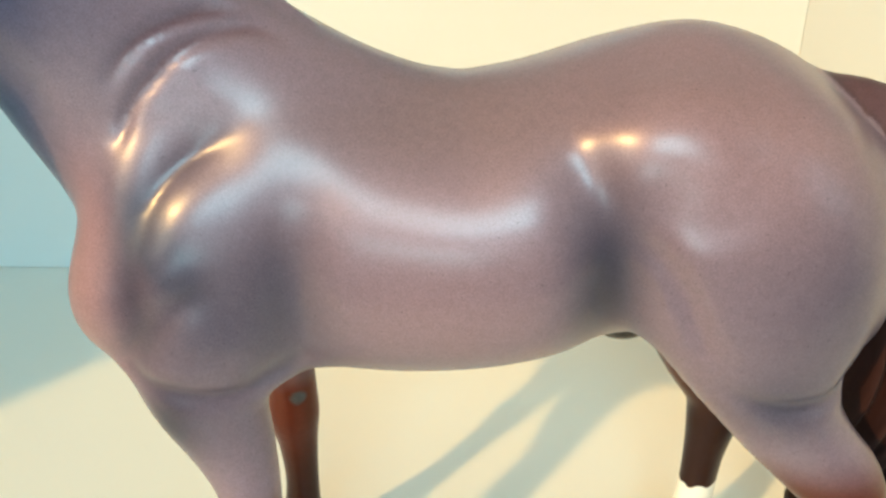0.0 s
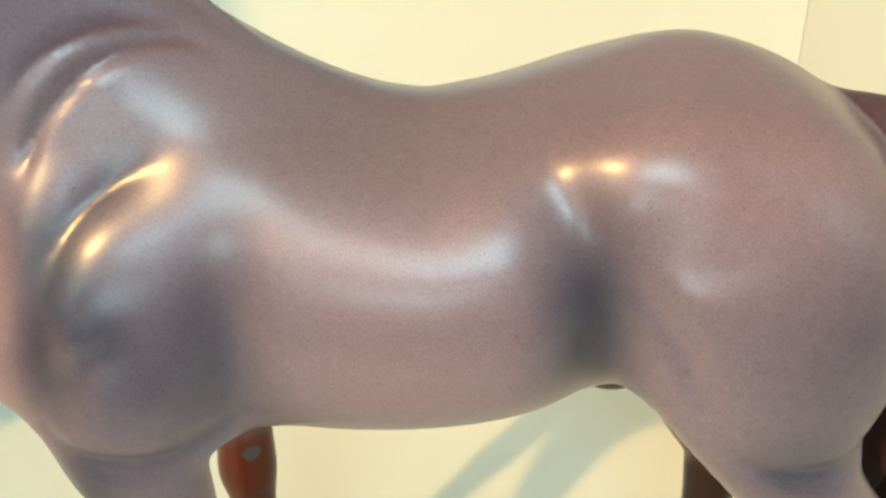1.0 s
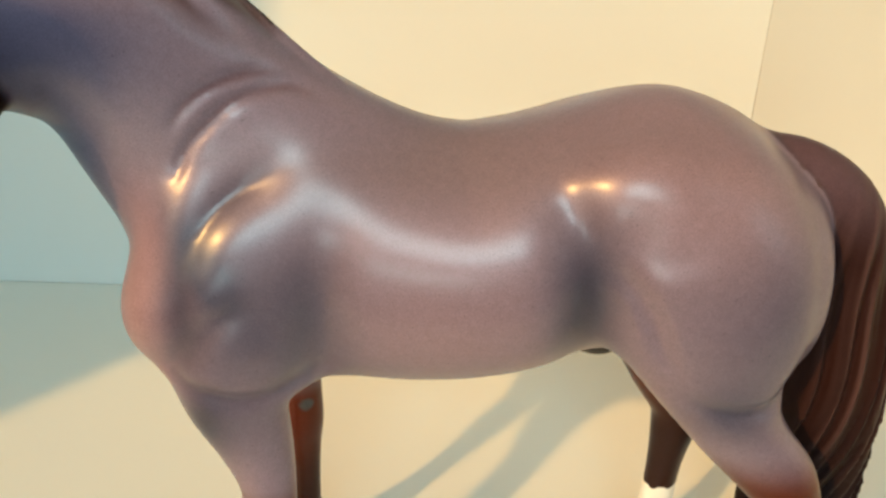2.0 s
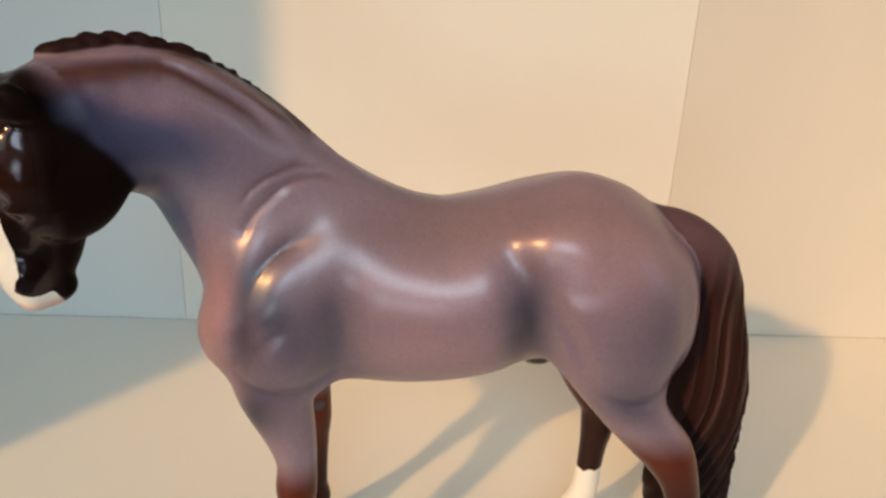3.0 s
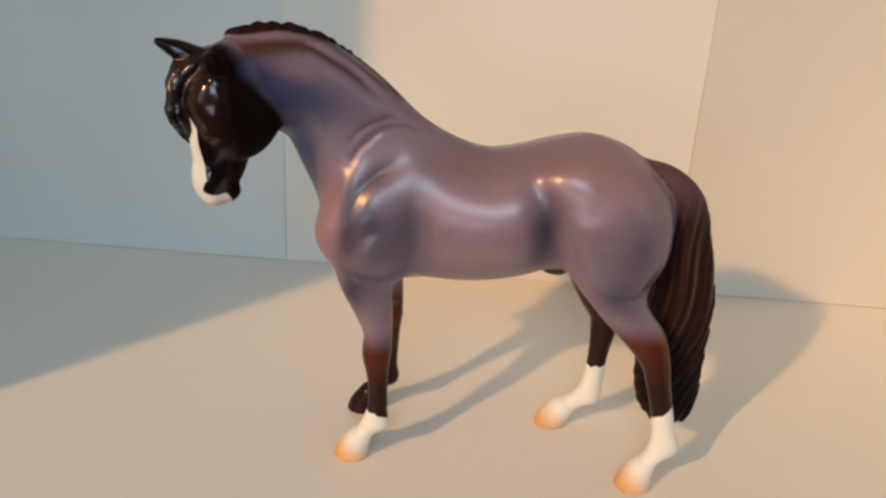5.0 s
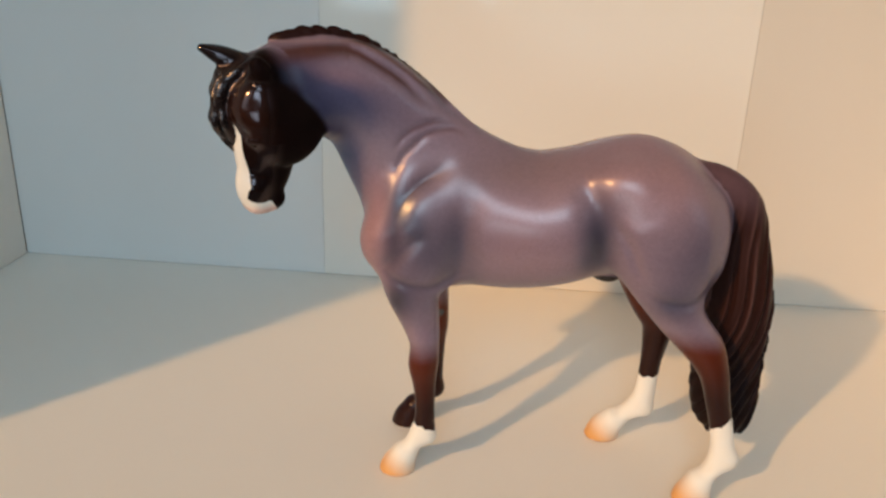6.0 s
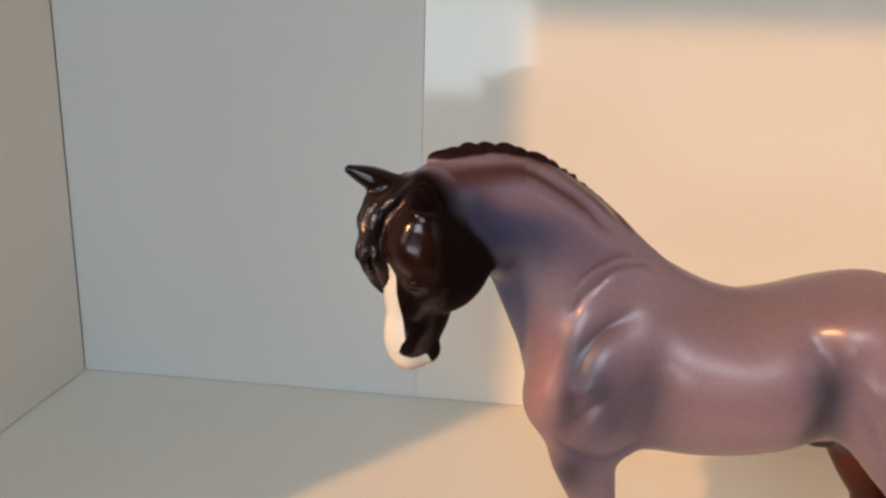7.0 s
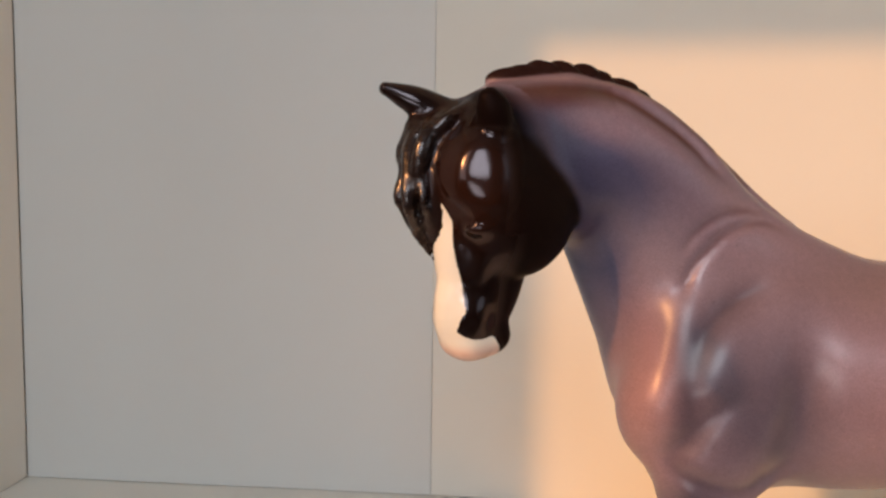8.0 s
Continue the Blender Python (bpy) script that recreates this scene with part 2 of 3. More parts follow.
# forelegs
for y0, y1, dx in ((-0.0225, -0.0295, 0.0), (0.0205, 0.0205, -0.0030)):
    tube(body, [(-0.0532 + dx, y0, 0.120, 0.0165, 0.0135), (-0.0524 + dx, y0, 0.108, 0.0140, 0.0118), (-0.0496 + dx, y0 * 0.9 + y1 * 0.1, 0.095, 0.0108, 0.0096),
                (-0.0468 + dx, y0 * 0.6 + y1 * 0.4, 0.081, 0.0078, 0.0076), (-0.0470 + dx, y0 * 0.4 + y1 * 0.6, 0.069, 0.0080, 0.0076),
                (-0.0467 + dx, y0 * 0.3 + y1 * 0.7, 0.058, 0.0062, 0.0056), (-0.0470 + dx, y0 * 0.1 + y1 * 0.9, 0.045, 0.0053, 0.0046),
                (-0.0480 + dx, y1, 0.034, 0.0056, 0.0050), (-0.0502 + dx, y1, 0.026, 0.0062, 0.0058), (-0.0550 + dx, y1, 0.018, 0.0050, 0.0054),
                (-0.0590 + dx, y1, 0.012, 0.0062, 0.0066)], k=0.006, n=4)
    tube(body, [(-0.0592 + dx, y1, 0.013, 0.0062, 0.0064), (-0.0630 + dx, y1, 0.004, 0.0092, 0.0086), (-0.0646 + dx, y1, -0.004, 0.0106, 0.0094)], k=0.003, n=4)
# near hind leg
tube(body, [(0.0720, -0.0200, 0.140, 0.0270, 0.0150), (0.0760, -0.0225, 0.124, 0.0195, 0.0135), (0.0825, -0.0245, 0.109, 0.0135, 0.0112),
            (0.0895, -0.0260, 0.099, 0.0112, 0.0092), (0.0978, -0.0270, 0.089, 0.0103, 0.0084), (0.1037, -0.0280, 0.076, 0.0078, 0.0070),
            (0.1070, -0.0285, 0.061, 0.0066, 0.0058), (0.1098, -0.0290, 0.047, 0.0062, 0.0052), (0.1112, -0.0300, 0.036, 0.0062, 0.0054),
            (0.1108, -0.0310, 0.027, 0.0068, 0.0062), (0.1055, -0.0315, 0.018, 0.0050, 0.0055), (0.1010, -0.0318, 0.012, 0.0064, 0.0068)], k=0.008, n=4)
tube(body, [(0.1010, -0.0318, 0.013, 0.0064, 0.0066), (0.0978, -0.0328, 0.004, 0.0096, 0.0092), (0.0966, -0.0330, -0.004, 0.0110, 0.0102)], k=0.003, n=4)
# far hind leg
tube(body, [(0.0680, 0.0190, 0.140, 0.0250, 0.0150), (0.0660, 0.0200, 0.122, 0.0180, 0.0130), (0.0680, 0.0210, 0.106, 0.0125, 0.0105),
            (0.0735, 0.0215, 0.092, 0.0108, 0.0090), (0.0790, 0.0220, 0.080, 0.0095, 0.0080), (0.0785, 0.0225, 0.068, 0.0078, 0.0068),
            (0.0770, 0.0230, 0.055, 0.0062, 0.0055), (0.0758, 0.0232, 0.042, 0.0058, 0.0050), (0.0745, 0.0235, 0.031, 0.0062, 0.0056),
            (0.0715, 0.0238, 0.023, 0.0066, 0.0062), (0.0640, 0.0240, 0.0165, 0.0050, 0.0055), (0.0585, 0.0242, 0.012, 0.0064, 0.0068)], k=0.008, n=4)
tube(body, [(0.0585, 0.0242, 0.013, 0.0062, 0.0066), (0.0525, 0.0242, 0.005, 0.0092, 0.0088), (0.0500, 0.0242, -0.004, 0.0106, 0.0096)], k=0.003, n=4)
# fetlocks
for fx, fy, fz in ((0.1158, -0.0310, 0.0265), (0.0762, 0.0238, 0.0215), (-0.0458, -0.0295, 0.0255), (-0.0488, 0.0205, 0.0255)):
    blob(body, (fx, fy, fz), (0.0040, 0.0042, 0.0052), k=0.005)
blob(body, (0.0450, 0.0, 0.1165), (0.0080, 0.0050, 0.0050), k=0.004)

# head, in its own turned axes: f forward, u to its left
HEAD = np.array((-0.1147, -0.0450))
FV, UV = np.array((-0.7071, -0.7071)), np.array((0.7071, -0.7071))


def hp(z, f=0.0, u=0.0):
    p = HEAD + FV * f + UV * u
    return (float(p[0]), float(p[1]), z)


head = blank()
U3 = (UV[0], UV[1], 0)
tube(head, [(*hp(0.2305, 0.0010), 0.0090, 0.0090), (*hp(0.2255, 0.0008), 0.0138, 0.0124), (*hp(0.2130, 0.0015), 0.0180, 0.0148),
            (*hp(0.2000, 0.0026), 0.0168, 0.0132), (*hp(0.1900, 0.0052), 0.0150, 0.0108), (*hp(0.1810, 0.0066), 0.0128, 0.0092),
            (*hp(0.1735, 0.0090), 0.0117, 0.0086), (*hp(0.1660, 0.0072), 0.0088, 0.0082)], side=U3, k=0.003, n=5, cap=0.7)
for s in (-1, 1):
    # cheek disc, brow, eye, cheek bone, nostril
    blob(head, hp(0.2002, -0.0018, s * 0.0090), (0.0172, 0.0085, 0.0180), (0, 0, 45), k=0.0018)
    blob(head, hp(0.2135, 0.0098, s * 0.0072), (0.0094, 0.0070, 0.0108), (0, 0, 45), k=0.008)
    blob(head, hp(0.2062, 0.0120, s * 0.0105), (0.0062, 0.0040, 0.0034), (0, 0, 45), k=0.003)
    blob(head, hp(0.1975, 0.0125, s * 0.0100), (0.0055, 0.0030, 0.0018), (0, 0, 45), k=0.0030)
    blob(head, hp(0.2013, 0.0128, s * 0.0110), (0.0034, 0.0024, 0.0026), (0, 0, 45), k=0.0006)
    tube(head, [(*hp(0.1960, 0.0080, s * 0.0105), 0.0020, 0.0020), (*hp(0.1900, 0.0110, s * 0.0090), 0.0022, 0.0022), (*hp(0.1840, 0.0130, s * 0.0070), 0.0012, 0.0012)], k=0.003, n=4)
    blob(head, hp(0.1722, 0.0130, s * 0.0058), (0.0046, 0.0034, 0.0056), (0, 0, 45), k=0.003)
    blob(head, hp(0.1650, 0.0120, s * 0.0036), (0.0040, 0.0042, 0.0034), (0, 0, 45), k=0.003)
nostril = blank()
for s in (-1, 1):
    blob(nostril, hp(0.1712, 0.0160, s * 0.0096), (0.0016, 0.0014, 0.0024), (0, 0, 45), k=0.001)
head = -smin(-head, nostril, np.float32(0.001))
blob(head, hp(0.1656, 0.0036, 0.0), (0.0048, 0.0058, 0.0042), (0, 0, 45), k=0.004)
blob(head, hp(0.2110, 0.0105, -0.0035), (0.0115, 0.0100, 0.0150), (0, 0, 45), k=0.004)
# ears, each hollowed in front
hollow = blank()
ACROSS = (-0.75 * FV[0] + 0.66 * UV[0], -0.75 * FV[1] + 0.66 * UV[1], 0)
tube(head, [(*hp(*p), a, b) for p, a, b in zip(((0.2255, 0.0040, -0.0090), (0.2300, 0.0105, -0.0130), (0.2342, 0.0175, -0.0165), (0.2380, 0.0250, -0.0200)),
                                               (0.0056, 0.0060, 0.0048, 0.0018), (0.0058, 0.0060, 0.0050, 0.0020))], side=U3, k=0.003, n=6)
tube(hollow, [(*hp(*p), a, b) for p, a, b in zip(((0.2285, 0.0125, -0.0170), (0.2315, 0.0175, -0.0192), (0.2352, 0.0225, -0.0212)),
                                                 (0.0036, 0.0038, 0.0020), (0.0034, 0.0036, 0.0018))], side=U3, k=0.002, n=6)
tube(head, [(*hp(*p), a, b) for p, a, b in zip(((0.2220, 0.0060, 0.0080), (0.2265, 0.0085, 0.0100), (0.2312, 0.0108, 0.0112), (0.2348, 0.0128, 0.0116)),
                                               (0.0042, 0.0047, 0.0047, 0.0030), (0.0046, 0.0048, 0.0048, 0.0030))], side=ACROSS, k=0.0022, n=6)
head = -smin(-head, hollow, np.float32(0.0012))

# forelock
lock = blank()
LOCKS = ((-0.007, ((0.2330, 0.0030), (0.2298, 0.0123), (0.2245, 0.0203), (0.2184, 0.0241), (0.2099, 0.0252), (0.2024, 0.0250), (0.1962, 0.0222), (0.1915, 0.0190), (0.1872, 0.0158))),
         (-0.0045, ((0.2330, 0.0060), (0.2288, 0.0147), (0.2238, 0.0204), (0.2169, 0.0235), (0.2086, 0.0248), (0.2009, 0.0246), (0.1937, 0.0215))),
         (-0.011, ((0.2330, 0.0020), (0.2296, 0.0106), (0.2246, 0.0187), (0.2176, 0.0215), (0.2097, 0.0225), (0.2025, 0.0215), (0.1942, 0.0172), (0.1885, 0.0142))))
tube(lock, [(*hp(z, f - 0.0056, -0.0055), 0.0040, 0.0056) for z, f in LOCKS[0][1][:-1]], side=U3, k=0.001, n=4)
for i, (u, pts) in enumerate(LOCKS):
    for j in range(3):
        off = (j - 1) * 0.0030
        n = len(pts)
        row = []
        for q, (z, f) in enumerate(pts):
            a = q / (n - 1)
            thick = 0.0021 * (0.75 + 0.5 * math.sin(math.pi * min(a * 1.1, 1))) * (1 - 0.62 * a ** 3)
            wave = 0.0021 * math.sin(a * 9 + i * 1.9 + j * 2.3)
            row.append((*hp(z + 0.0022 * j * a, f + (0.0006 if j == 1 else -0.0007) + 0.5 * wave, u - 0.0014 + off * (1 - 0.5 * a) + wave), thick, thick * 0.8))
        tube(lock, row, side=U3, k=0.0005, n=5)
# curls on the outside of the forelock
for z, f, u, r in ((0.2255, 0.0186, -0.0135, 0.0040), (0.2198, 0.0216, -0.0140, 0.0036), (0.2080, 0.0236, -0.0125, 0.0036)):
    blob(lock, hp(z, f, u), (r, r * 0.7, r * 1.5), (0, 25, 45), k=0.0016)
wx, wy, wz = np.meshgrid(GX, GY, GZ, indexing="ij", sparse=True)

# braided mane along the crest
mane = blank()
CREST = spline([(-0.1135, -0.0365, 0.2395), (-0.1050, -0.0340, 0.2422), (-0.0950, -0.0295, 0.2425), (-0.0880, -0.0260, 0.2418), (-0.0765, -0.0215, 0.2378),
                (-0.0665, -0.0165, 0.2318), (-0.0560, -0.0125, 0.2240), (-0.0460, -0.0085, 0.2145), (-0.0360, -0.0060, 0.2048), (-0.0260, -0.0045, 0.1968)], 12)
thin = CREST[::6]
tube(mane, [(*p, 0.0026 - 0.0012 * i / len(thin), 0.0022 - 0.0008 * i / len(thin)) for i, p in enumerate(thin)], k=0.002, n=2)
arc = np.concatenate([[0], np.cumsum(np.linalg.norm(np.diff(CREST, axis=0), axis=1))])
run, turn = 0.0012, 0
while run < 0.112:
    c = [float(np.interp(run, arc, CREST[:, i])) for i in range(3)]
    size = 0.0036 if run < 0.048 else max(0.0030 - (run - 0.048) * 0.075, 0.0006)
    size *= 0.85 + 0.3 * random.random()
    blob(mane, (c[0], c[1], c[2] + 0.0016 * size / 0.0034), (size * random.uniform(1.0, 1.65), size * 0.62, size * random.uniform(0.60, 1.0)), (0, random.uniform(-20, 25), 0), k=0.0009)
    run += 0.0046 + 0.0030 * random.random() if run < 0.05 else 0.0042 + 0.0012 * random.random()

# tail
tail = blank()
tube(tail, [(0.0880, 0.0, 0.1740, 0.0075, 0.0075), (0.1010, 0.0, 0.1700, 0.0098, 0.0085), (0.1110, 0.0, 0.1600, 0.0105, 0.0095), (0.1150, 0.0, 0.1450, 0.0125, 0.0105),
            (0.1160, 0.0, 0.1250, 0.0155, 0.0115), (0.1165, 0.0, 0.1050, 0.0175, 0.0120), (0.1175, 0.0, 0.0850, 0.0175, 0.0120), (0.1165, 0.0, 0.0650, 0.0190, 0.0115),
            (0.1165, 0.0, 0.0480, 0.0190, 0.0105), (0.1180, 0.0, 0.0340, 0.0155, 0.0085), (0.1190, 0.0, 0.0270, 0.0100, 0.0060)], k=0.002, n=5)
near = tail < 0.006
wave = wx - 0.26 * wz + 0.35 * wy + 0.0060 * np.sin(wz * 42 + 0.6)
deep = np.clip((0.172 - wz) / 0.05, 0, 1)
strand = deep * (0.00075 * np.sin(wave * (2 * np.pi / 0.0061) + 1.6 * np.sin(wz * 62)) + 0.00048 * np.sin(wave * (2 * np.pi / 0.0037) + 25 * wz + 1.2 * np.sin(wz * 95 + 2))
                 + 0.00016 * np.sin(wave * (2 * np.pi / 0.0021) + 60 * wz))
tail = np.where(near, tail + strand.astype(np.float32), tail)

# muscle lines
FOLD_LOW = [(-0.0605, 0.1755, 0.0), (-0.0585, 0.1803, 0.8), (-0.0558, 0.1852, 1.0), (-0.0511, 0.1900, 1.0), (-0.0456, 0.1946, 1.0), (-0.0391, 0.1968, 1.0),
              (-0.0335, 0.1971, 0.8), (-0.0285, 0.1950, 0.1)]
crease(body, FOLD_LOW, 0.0011, 0.0016)
FOLD_HIGH = [(-0.0600, 0.1880, 0.0), (-0.0587, 0.1915, 0.7), (-0.0535, 0.1965, 1.0), (-0.0478, 0.1990, 1.0), (-0.0419, 0.2003, 1.0), (-0.0371, 0.2000, 0.5), (-0.0330, 0.1990, 0.0)]
crease(body, FOLD_HIGH, 0.0009, 0.0015)
NOTCH = [(-0.0620, 0.1220, 0.5), (-0.0590, 0.1330, 1.0), (-0.0593, 0.1440, 1.0), (-0.0580, 0.1547, 1.0), (-0.0545, 0.1638, 1.0), (-0.0500, 0.1698, 1.0),
         (-0.0445, 0.1742, 0.9), (-0.0385, 0.1778, 0.6), (-0.0339, 0.1800, 0.0)]
crease(body, [(-0.0570, 0.1585, 0.0), (-0.0545, 0.1638, 0.7), (-0.0500, 0.1697, 1.0), (-0.0455, 0.1733, 1.0), (-0.0400, 0.1768, 0.4), (-0.0360, 0.1790, 0.0)], 0.0005, 0.0016)
crease(body, NOTCH, 0.0018, 0.0052)
BLADE = [(-0.0635, 0.1225, 0.6), (-0.0556, 0.1318, 1.0), (-0.0497, 0.1398, 0.9), (-0.0432, 0.1466, 0.0)]
crease(body, BLADE, 0.0014, 0.0034)
ELBOW = [(-0.0640, 0.1205, 0.3), (-0.0607, 0.1180, 0.8), (-0.0538, 0.1150, 1.0), (-0.0468, 0.1132, 1.0), (-0.0406, 0.1132, 1.0), (-0.0365, 0.1162, 0.9), (-0.0290, 0.1225, 0.4)]
crease(body, ELBOW, 0.0017, 0.0028)
THIGH = [(0.0660, 0.1215, 0.1), (0.0733, 0.1180, 0.6), (0.0844, 0.1165, 1.0), (0.0925, 0.1180, 1.0), (0.0975, 0.1256, 0.8), (0.1000, 0.1384, 0.2)]
crease(body, THIGH, 0.0017, 0.0028)
crease(body, [(-0.0240, 0.1660, 0.3), (-0.0262, 0.1480, 1.0), (-0.0285, 0.1320, 1.0), (-0.0330, 0.1180, 0.8)], 0.0028, 0.0060)
crease(body, [(0.0370, 0.1680, 0.5), (0.0410, 0.1530, 1.0), (0.0412, 0.1412, 1.0), (0.0395, 0.1310, 0.8), (0.0400, 0.1230, 0.4)], 0.0042, 0.0074)
crease(body, [(-0.0220, 0.1640, 0.0), (-0.0100, 0.1620, 1.0), (0.0150, 0.1608, 1.0), (0.0330, 0.1625, 0.6), (0.0450, 0.1660, 0.0)], -0.0005, 0.0110)
# stifle folds, hip bone, windpipe
crease(body, [(0.0470, 0.1575, 0.1), (0.0495, 0.1548, 0.8), (0.0537, 0.1499, 1.0), (0.0578, 0.1414, 1.0), (0.0600, 0.1350, 0.8), (0.0640, 0.1280, 0.2)], 0.0016, 0.0028)
crease(body, [(0.0540, 0.1560, 0.0), (0.0600, 0.1548, 1.0), (0.0660, 0.1556, 0.7), (0.0720, 0.1570, 0.0)], -0.0004, 0.0065)
crease(body, [(0.0535, 0.1600, 0.0), (0.0600, 0.1612, 0.8), (0.0680, 0.1615, 0.2)], 0.0006, 0.0028)
crease(body, [(0.0450, 0.1640, 0.1), (0.0463, 0.1702, 1.0), (0.0490, 0.1752, 1.0), (0.0540, 0.1774, 0.3), (0.0590, 0.1762, 1.0), (0.0625, 0.1730, 0.8), (0.0655, 0.1690, 0.1)], -0.0003, 0.0056)
crease(body, [(0.0515, 0.1725, 0.2), (0.0516, 0.1660, 0.8), (0.0510, 0.1600, 0.3)], 0.0008, 0.0040)
crease(body, [(-0.0890, 0.2053, 0.1), (-0.0786, 0.1927, 1.0), (-0.0752, 0.1797, 1.0), (-0.0779, 0.1663, 0.2)], 0.0008, 0.0042)
crease(body, [(0.0950, 0.1720, 0.5), (0.0990, 0.1580, 0.8), (0.0990, 0.1400, 0.5)], 0.0010, 0.0030)
crease(body, [(-0.1000, 0.2378, 0.4), (-0.0896, 0.2378, 0.7), (-0.0823, 0.2368, 1.0), (-0.0758, 0.2342, 1.0), (-0.0694, 0.2302, 1.0), (-0.0616, 0.2247, 1.0), (-0.0553, 0.2190, 1.0), (-0.0500, 0.2125, 0.8), (-0.0424, 0.2064, 0.0)], 0.0021, 0.0026)

full = smin(body, tail, np.float32(0.003))
full = smin(full, mane, np.float32(0.0015))
full = smin(full, smin(head, lock, np.float32(0.0012)), np.float32(0.006))
full = np.maximum(full, -wz.astype(np.float32) + 0 * full)


def surface(f):
    """Vertices and quads of the zero level of the field."""
    ins = f < 0
    cells = [ins[i:ins.shape[0] - 1 + i, j:ins.shape[1] - 1 + j, k:ins.shape[2] - 1 + k] for i in (0, 1) for j in (0, 1) for k in (0, 1)]
    total = np.zeros(cells[0].shape, dtype=np.int8)
    for c in cells:
        total += c
    mixed = (total > 0) & (total < 8)
    idx = np.full(mixed.shape, -1, dtype=np.int64)
    where = np.argwhere(mixed)
    idx[mixed] = np.arange(len(where))
    acc = np.zeros((len(where), 3))
    cnt = np.zeros(len(where))
    corner = [np.array((i, j, k)) for i in (0, 1) for j in (0, 1) for k in (0, 1)]
    for a in range(8):
        for b in range(a + 1, 8):
            if np.abs(corner[a] - corner[b]).sum() != 1:
                continue
            fa = f[tuple((where + corner[a]).T)]
            fb = f[tuple((where + corner[b]).T)]
            cross = (fa < 0) != (fb < 0)
            t = np.where(cross, fa / np.where(cross, fa - fb, 1), 0)
            acc += np.where(cross[:, None], corner[a] + t[:, None] * (corner[b] - corner[a]), 0)
            cnt += cross
    verts = (where + acc / cnt[:, None]) * STEP + np.array((GX[0], GY[0], GZ[0]))
    quads = []
    for ax in range(3):
        o1, o2 = [(1, 2), (2, 0), (0, 1)][ax]
        lo = [slice(1, -1)] * 3
        lo[ax] = slice(0, -1)
        hi = list(lo)
        hi[ax] = slice(1, None)
        a, b = ins[tuple(lo)], ins[tuple(hi)]
        for flip, hit in ((False, a & ~b), (True, ~a & b)):
            p = np.argwhere(hit)
            p[:, o1] += 1
            p[:, o2] += 1
            e1, e2 = np.zeros(3, int), np.zeros(3, int)
            e1[o1], e2[o2] = 1, 1
            q = np.stack([idx[tuple((p - e1 - e2).T)], idx[tuple((p - e2).T)], idx[tuple(p.T)], idx[tuple((p - e1).T)]], 1)
            quads.append(q[:, ::-1] if flip else q)
    return verts, np.vstack(quads)


def sample(f, v):
    g = (v - np.array((GX[0], GY[0], GZ[0]))) / STEP
    i = np.clip(np.floor(g).astype(int), 0, np.array(f.shape) - 2)
    w = g - i
    out = np.zeros(len(v))
    for a in (0, 1):
        for b in (0, 1):
            for c in (0, 1):
                out += f[i[:, 0] + a, i[:, 1] + b, i[:, 2] + c] * np.where(a, w[:, 0], 1 - w[:, 0]) * np.where(b, w[:, 1], 1 - w[:, 1]) * np.where(c, w[:, 2], 1 - w[:, 2])
    return out


verts, quads = surface(full)
edges = np.unique(np.sort(np.vstack([quads[:, [0, 1]], quads[:, [1, 2]], quads[:, [2, 3]], quads[:, [3, 0]]]), 1), axis=0)
deg = np.bincount(edges.ravel(), minlength=len(verts)).astype(float)[:, None]
floor_mask = (verts[:, 2] < 0.0012)[:, None]
# the plain flanks and the neck are smoothed longer than hair, head and shoulder folds
calm = (sample(head, verts) > 0.004) & (sample(tail, verts) > 0.003) & (sample(mane, verts) > 0.0012) & (verts[:, 2] > 0.122)
calm = calm * np.maximum(np.clip((-0.064 - verts[:, 0]) / 0.008, 0, 1), np.clip((verts[:, 0] + 0.026) / 0.008, 0, 1))
still = (sample(head, verts) > 0.004) & (sample(tail, verts) > 0.003) & (sample(mane, verts) > 0.0012) & (verts[:, 2] > 0.118)
calm = calm * np.where(verts[:, 0] < -0.04, np.clip((0.232 - verts[:, 2]) / 0.014, 0.3, 1), 1)
weights = [np.where(floor_mask, 0, 1.0)] * 8 + [0.7 * still[:, None]] * 4 + [calm[:, None]] * 24
for i_pass, weight in enumerate(weights):
    nb = np.zeros_like(verts)
    for i in range(3):
        nb[:, i] = np.bincount(edges[:, 0], verts[edges[:, 1], i], len(verts)) + np.bincount(edges[:, 1], verts[edges[:, 0], i], len(verts))
    verts = verts + weight * (0.55 if i_pass % 2 == 0 else -0.53) * (nb / deg - verts)
# rounder folds where the neck meets the shoulder and behind the elbow
for i_pass in range(60):
    soft_spot = sum(np.exp(-((verts[:, 0] - px) ** 2 + (verts[:, 2] - pz) ** 2) / reach ** 2) for px, pz, reach in ((-0.0680, 0.1640, 0.008), (-0.0680, 0.1500, 0.007), (-0.0215, 0.1650, 0.014), (0.0535, 0.1735, 0.011)))
    nb = np.stack([np.bincount(edges[:, 0], verts[edges[:, 1], i], len(verts)) + np.bincount(edges[:, 1], verts[edges[:, 0], i], len(verts)) for i in range(3)], 1)
    verts = verts + 0.6 * np.clip(soft_spot, 0, 1)[:, None] * (nb / deg - verts)
verts[:, 2] = np.maximum(verts[:, 2], 0.0) + 0.0002


# ---- pigment of the figurine, with some light and shade in its colour ----
def sstep(a, b, v):
    t = np.clip((v - a) / (b - a), 0, 1)
    return t * t * (3 - 2 * t)


def mix(col, other, m):
    return col + (np.array(other) - col) * np.clip(m, 0, 1)[:, None]


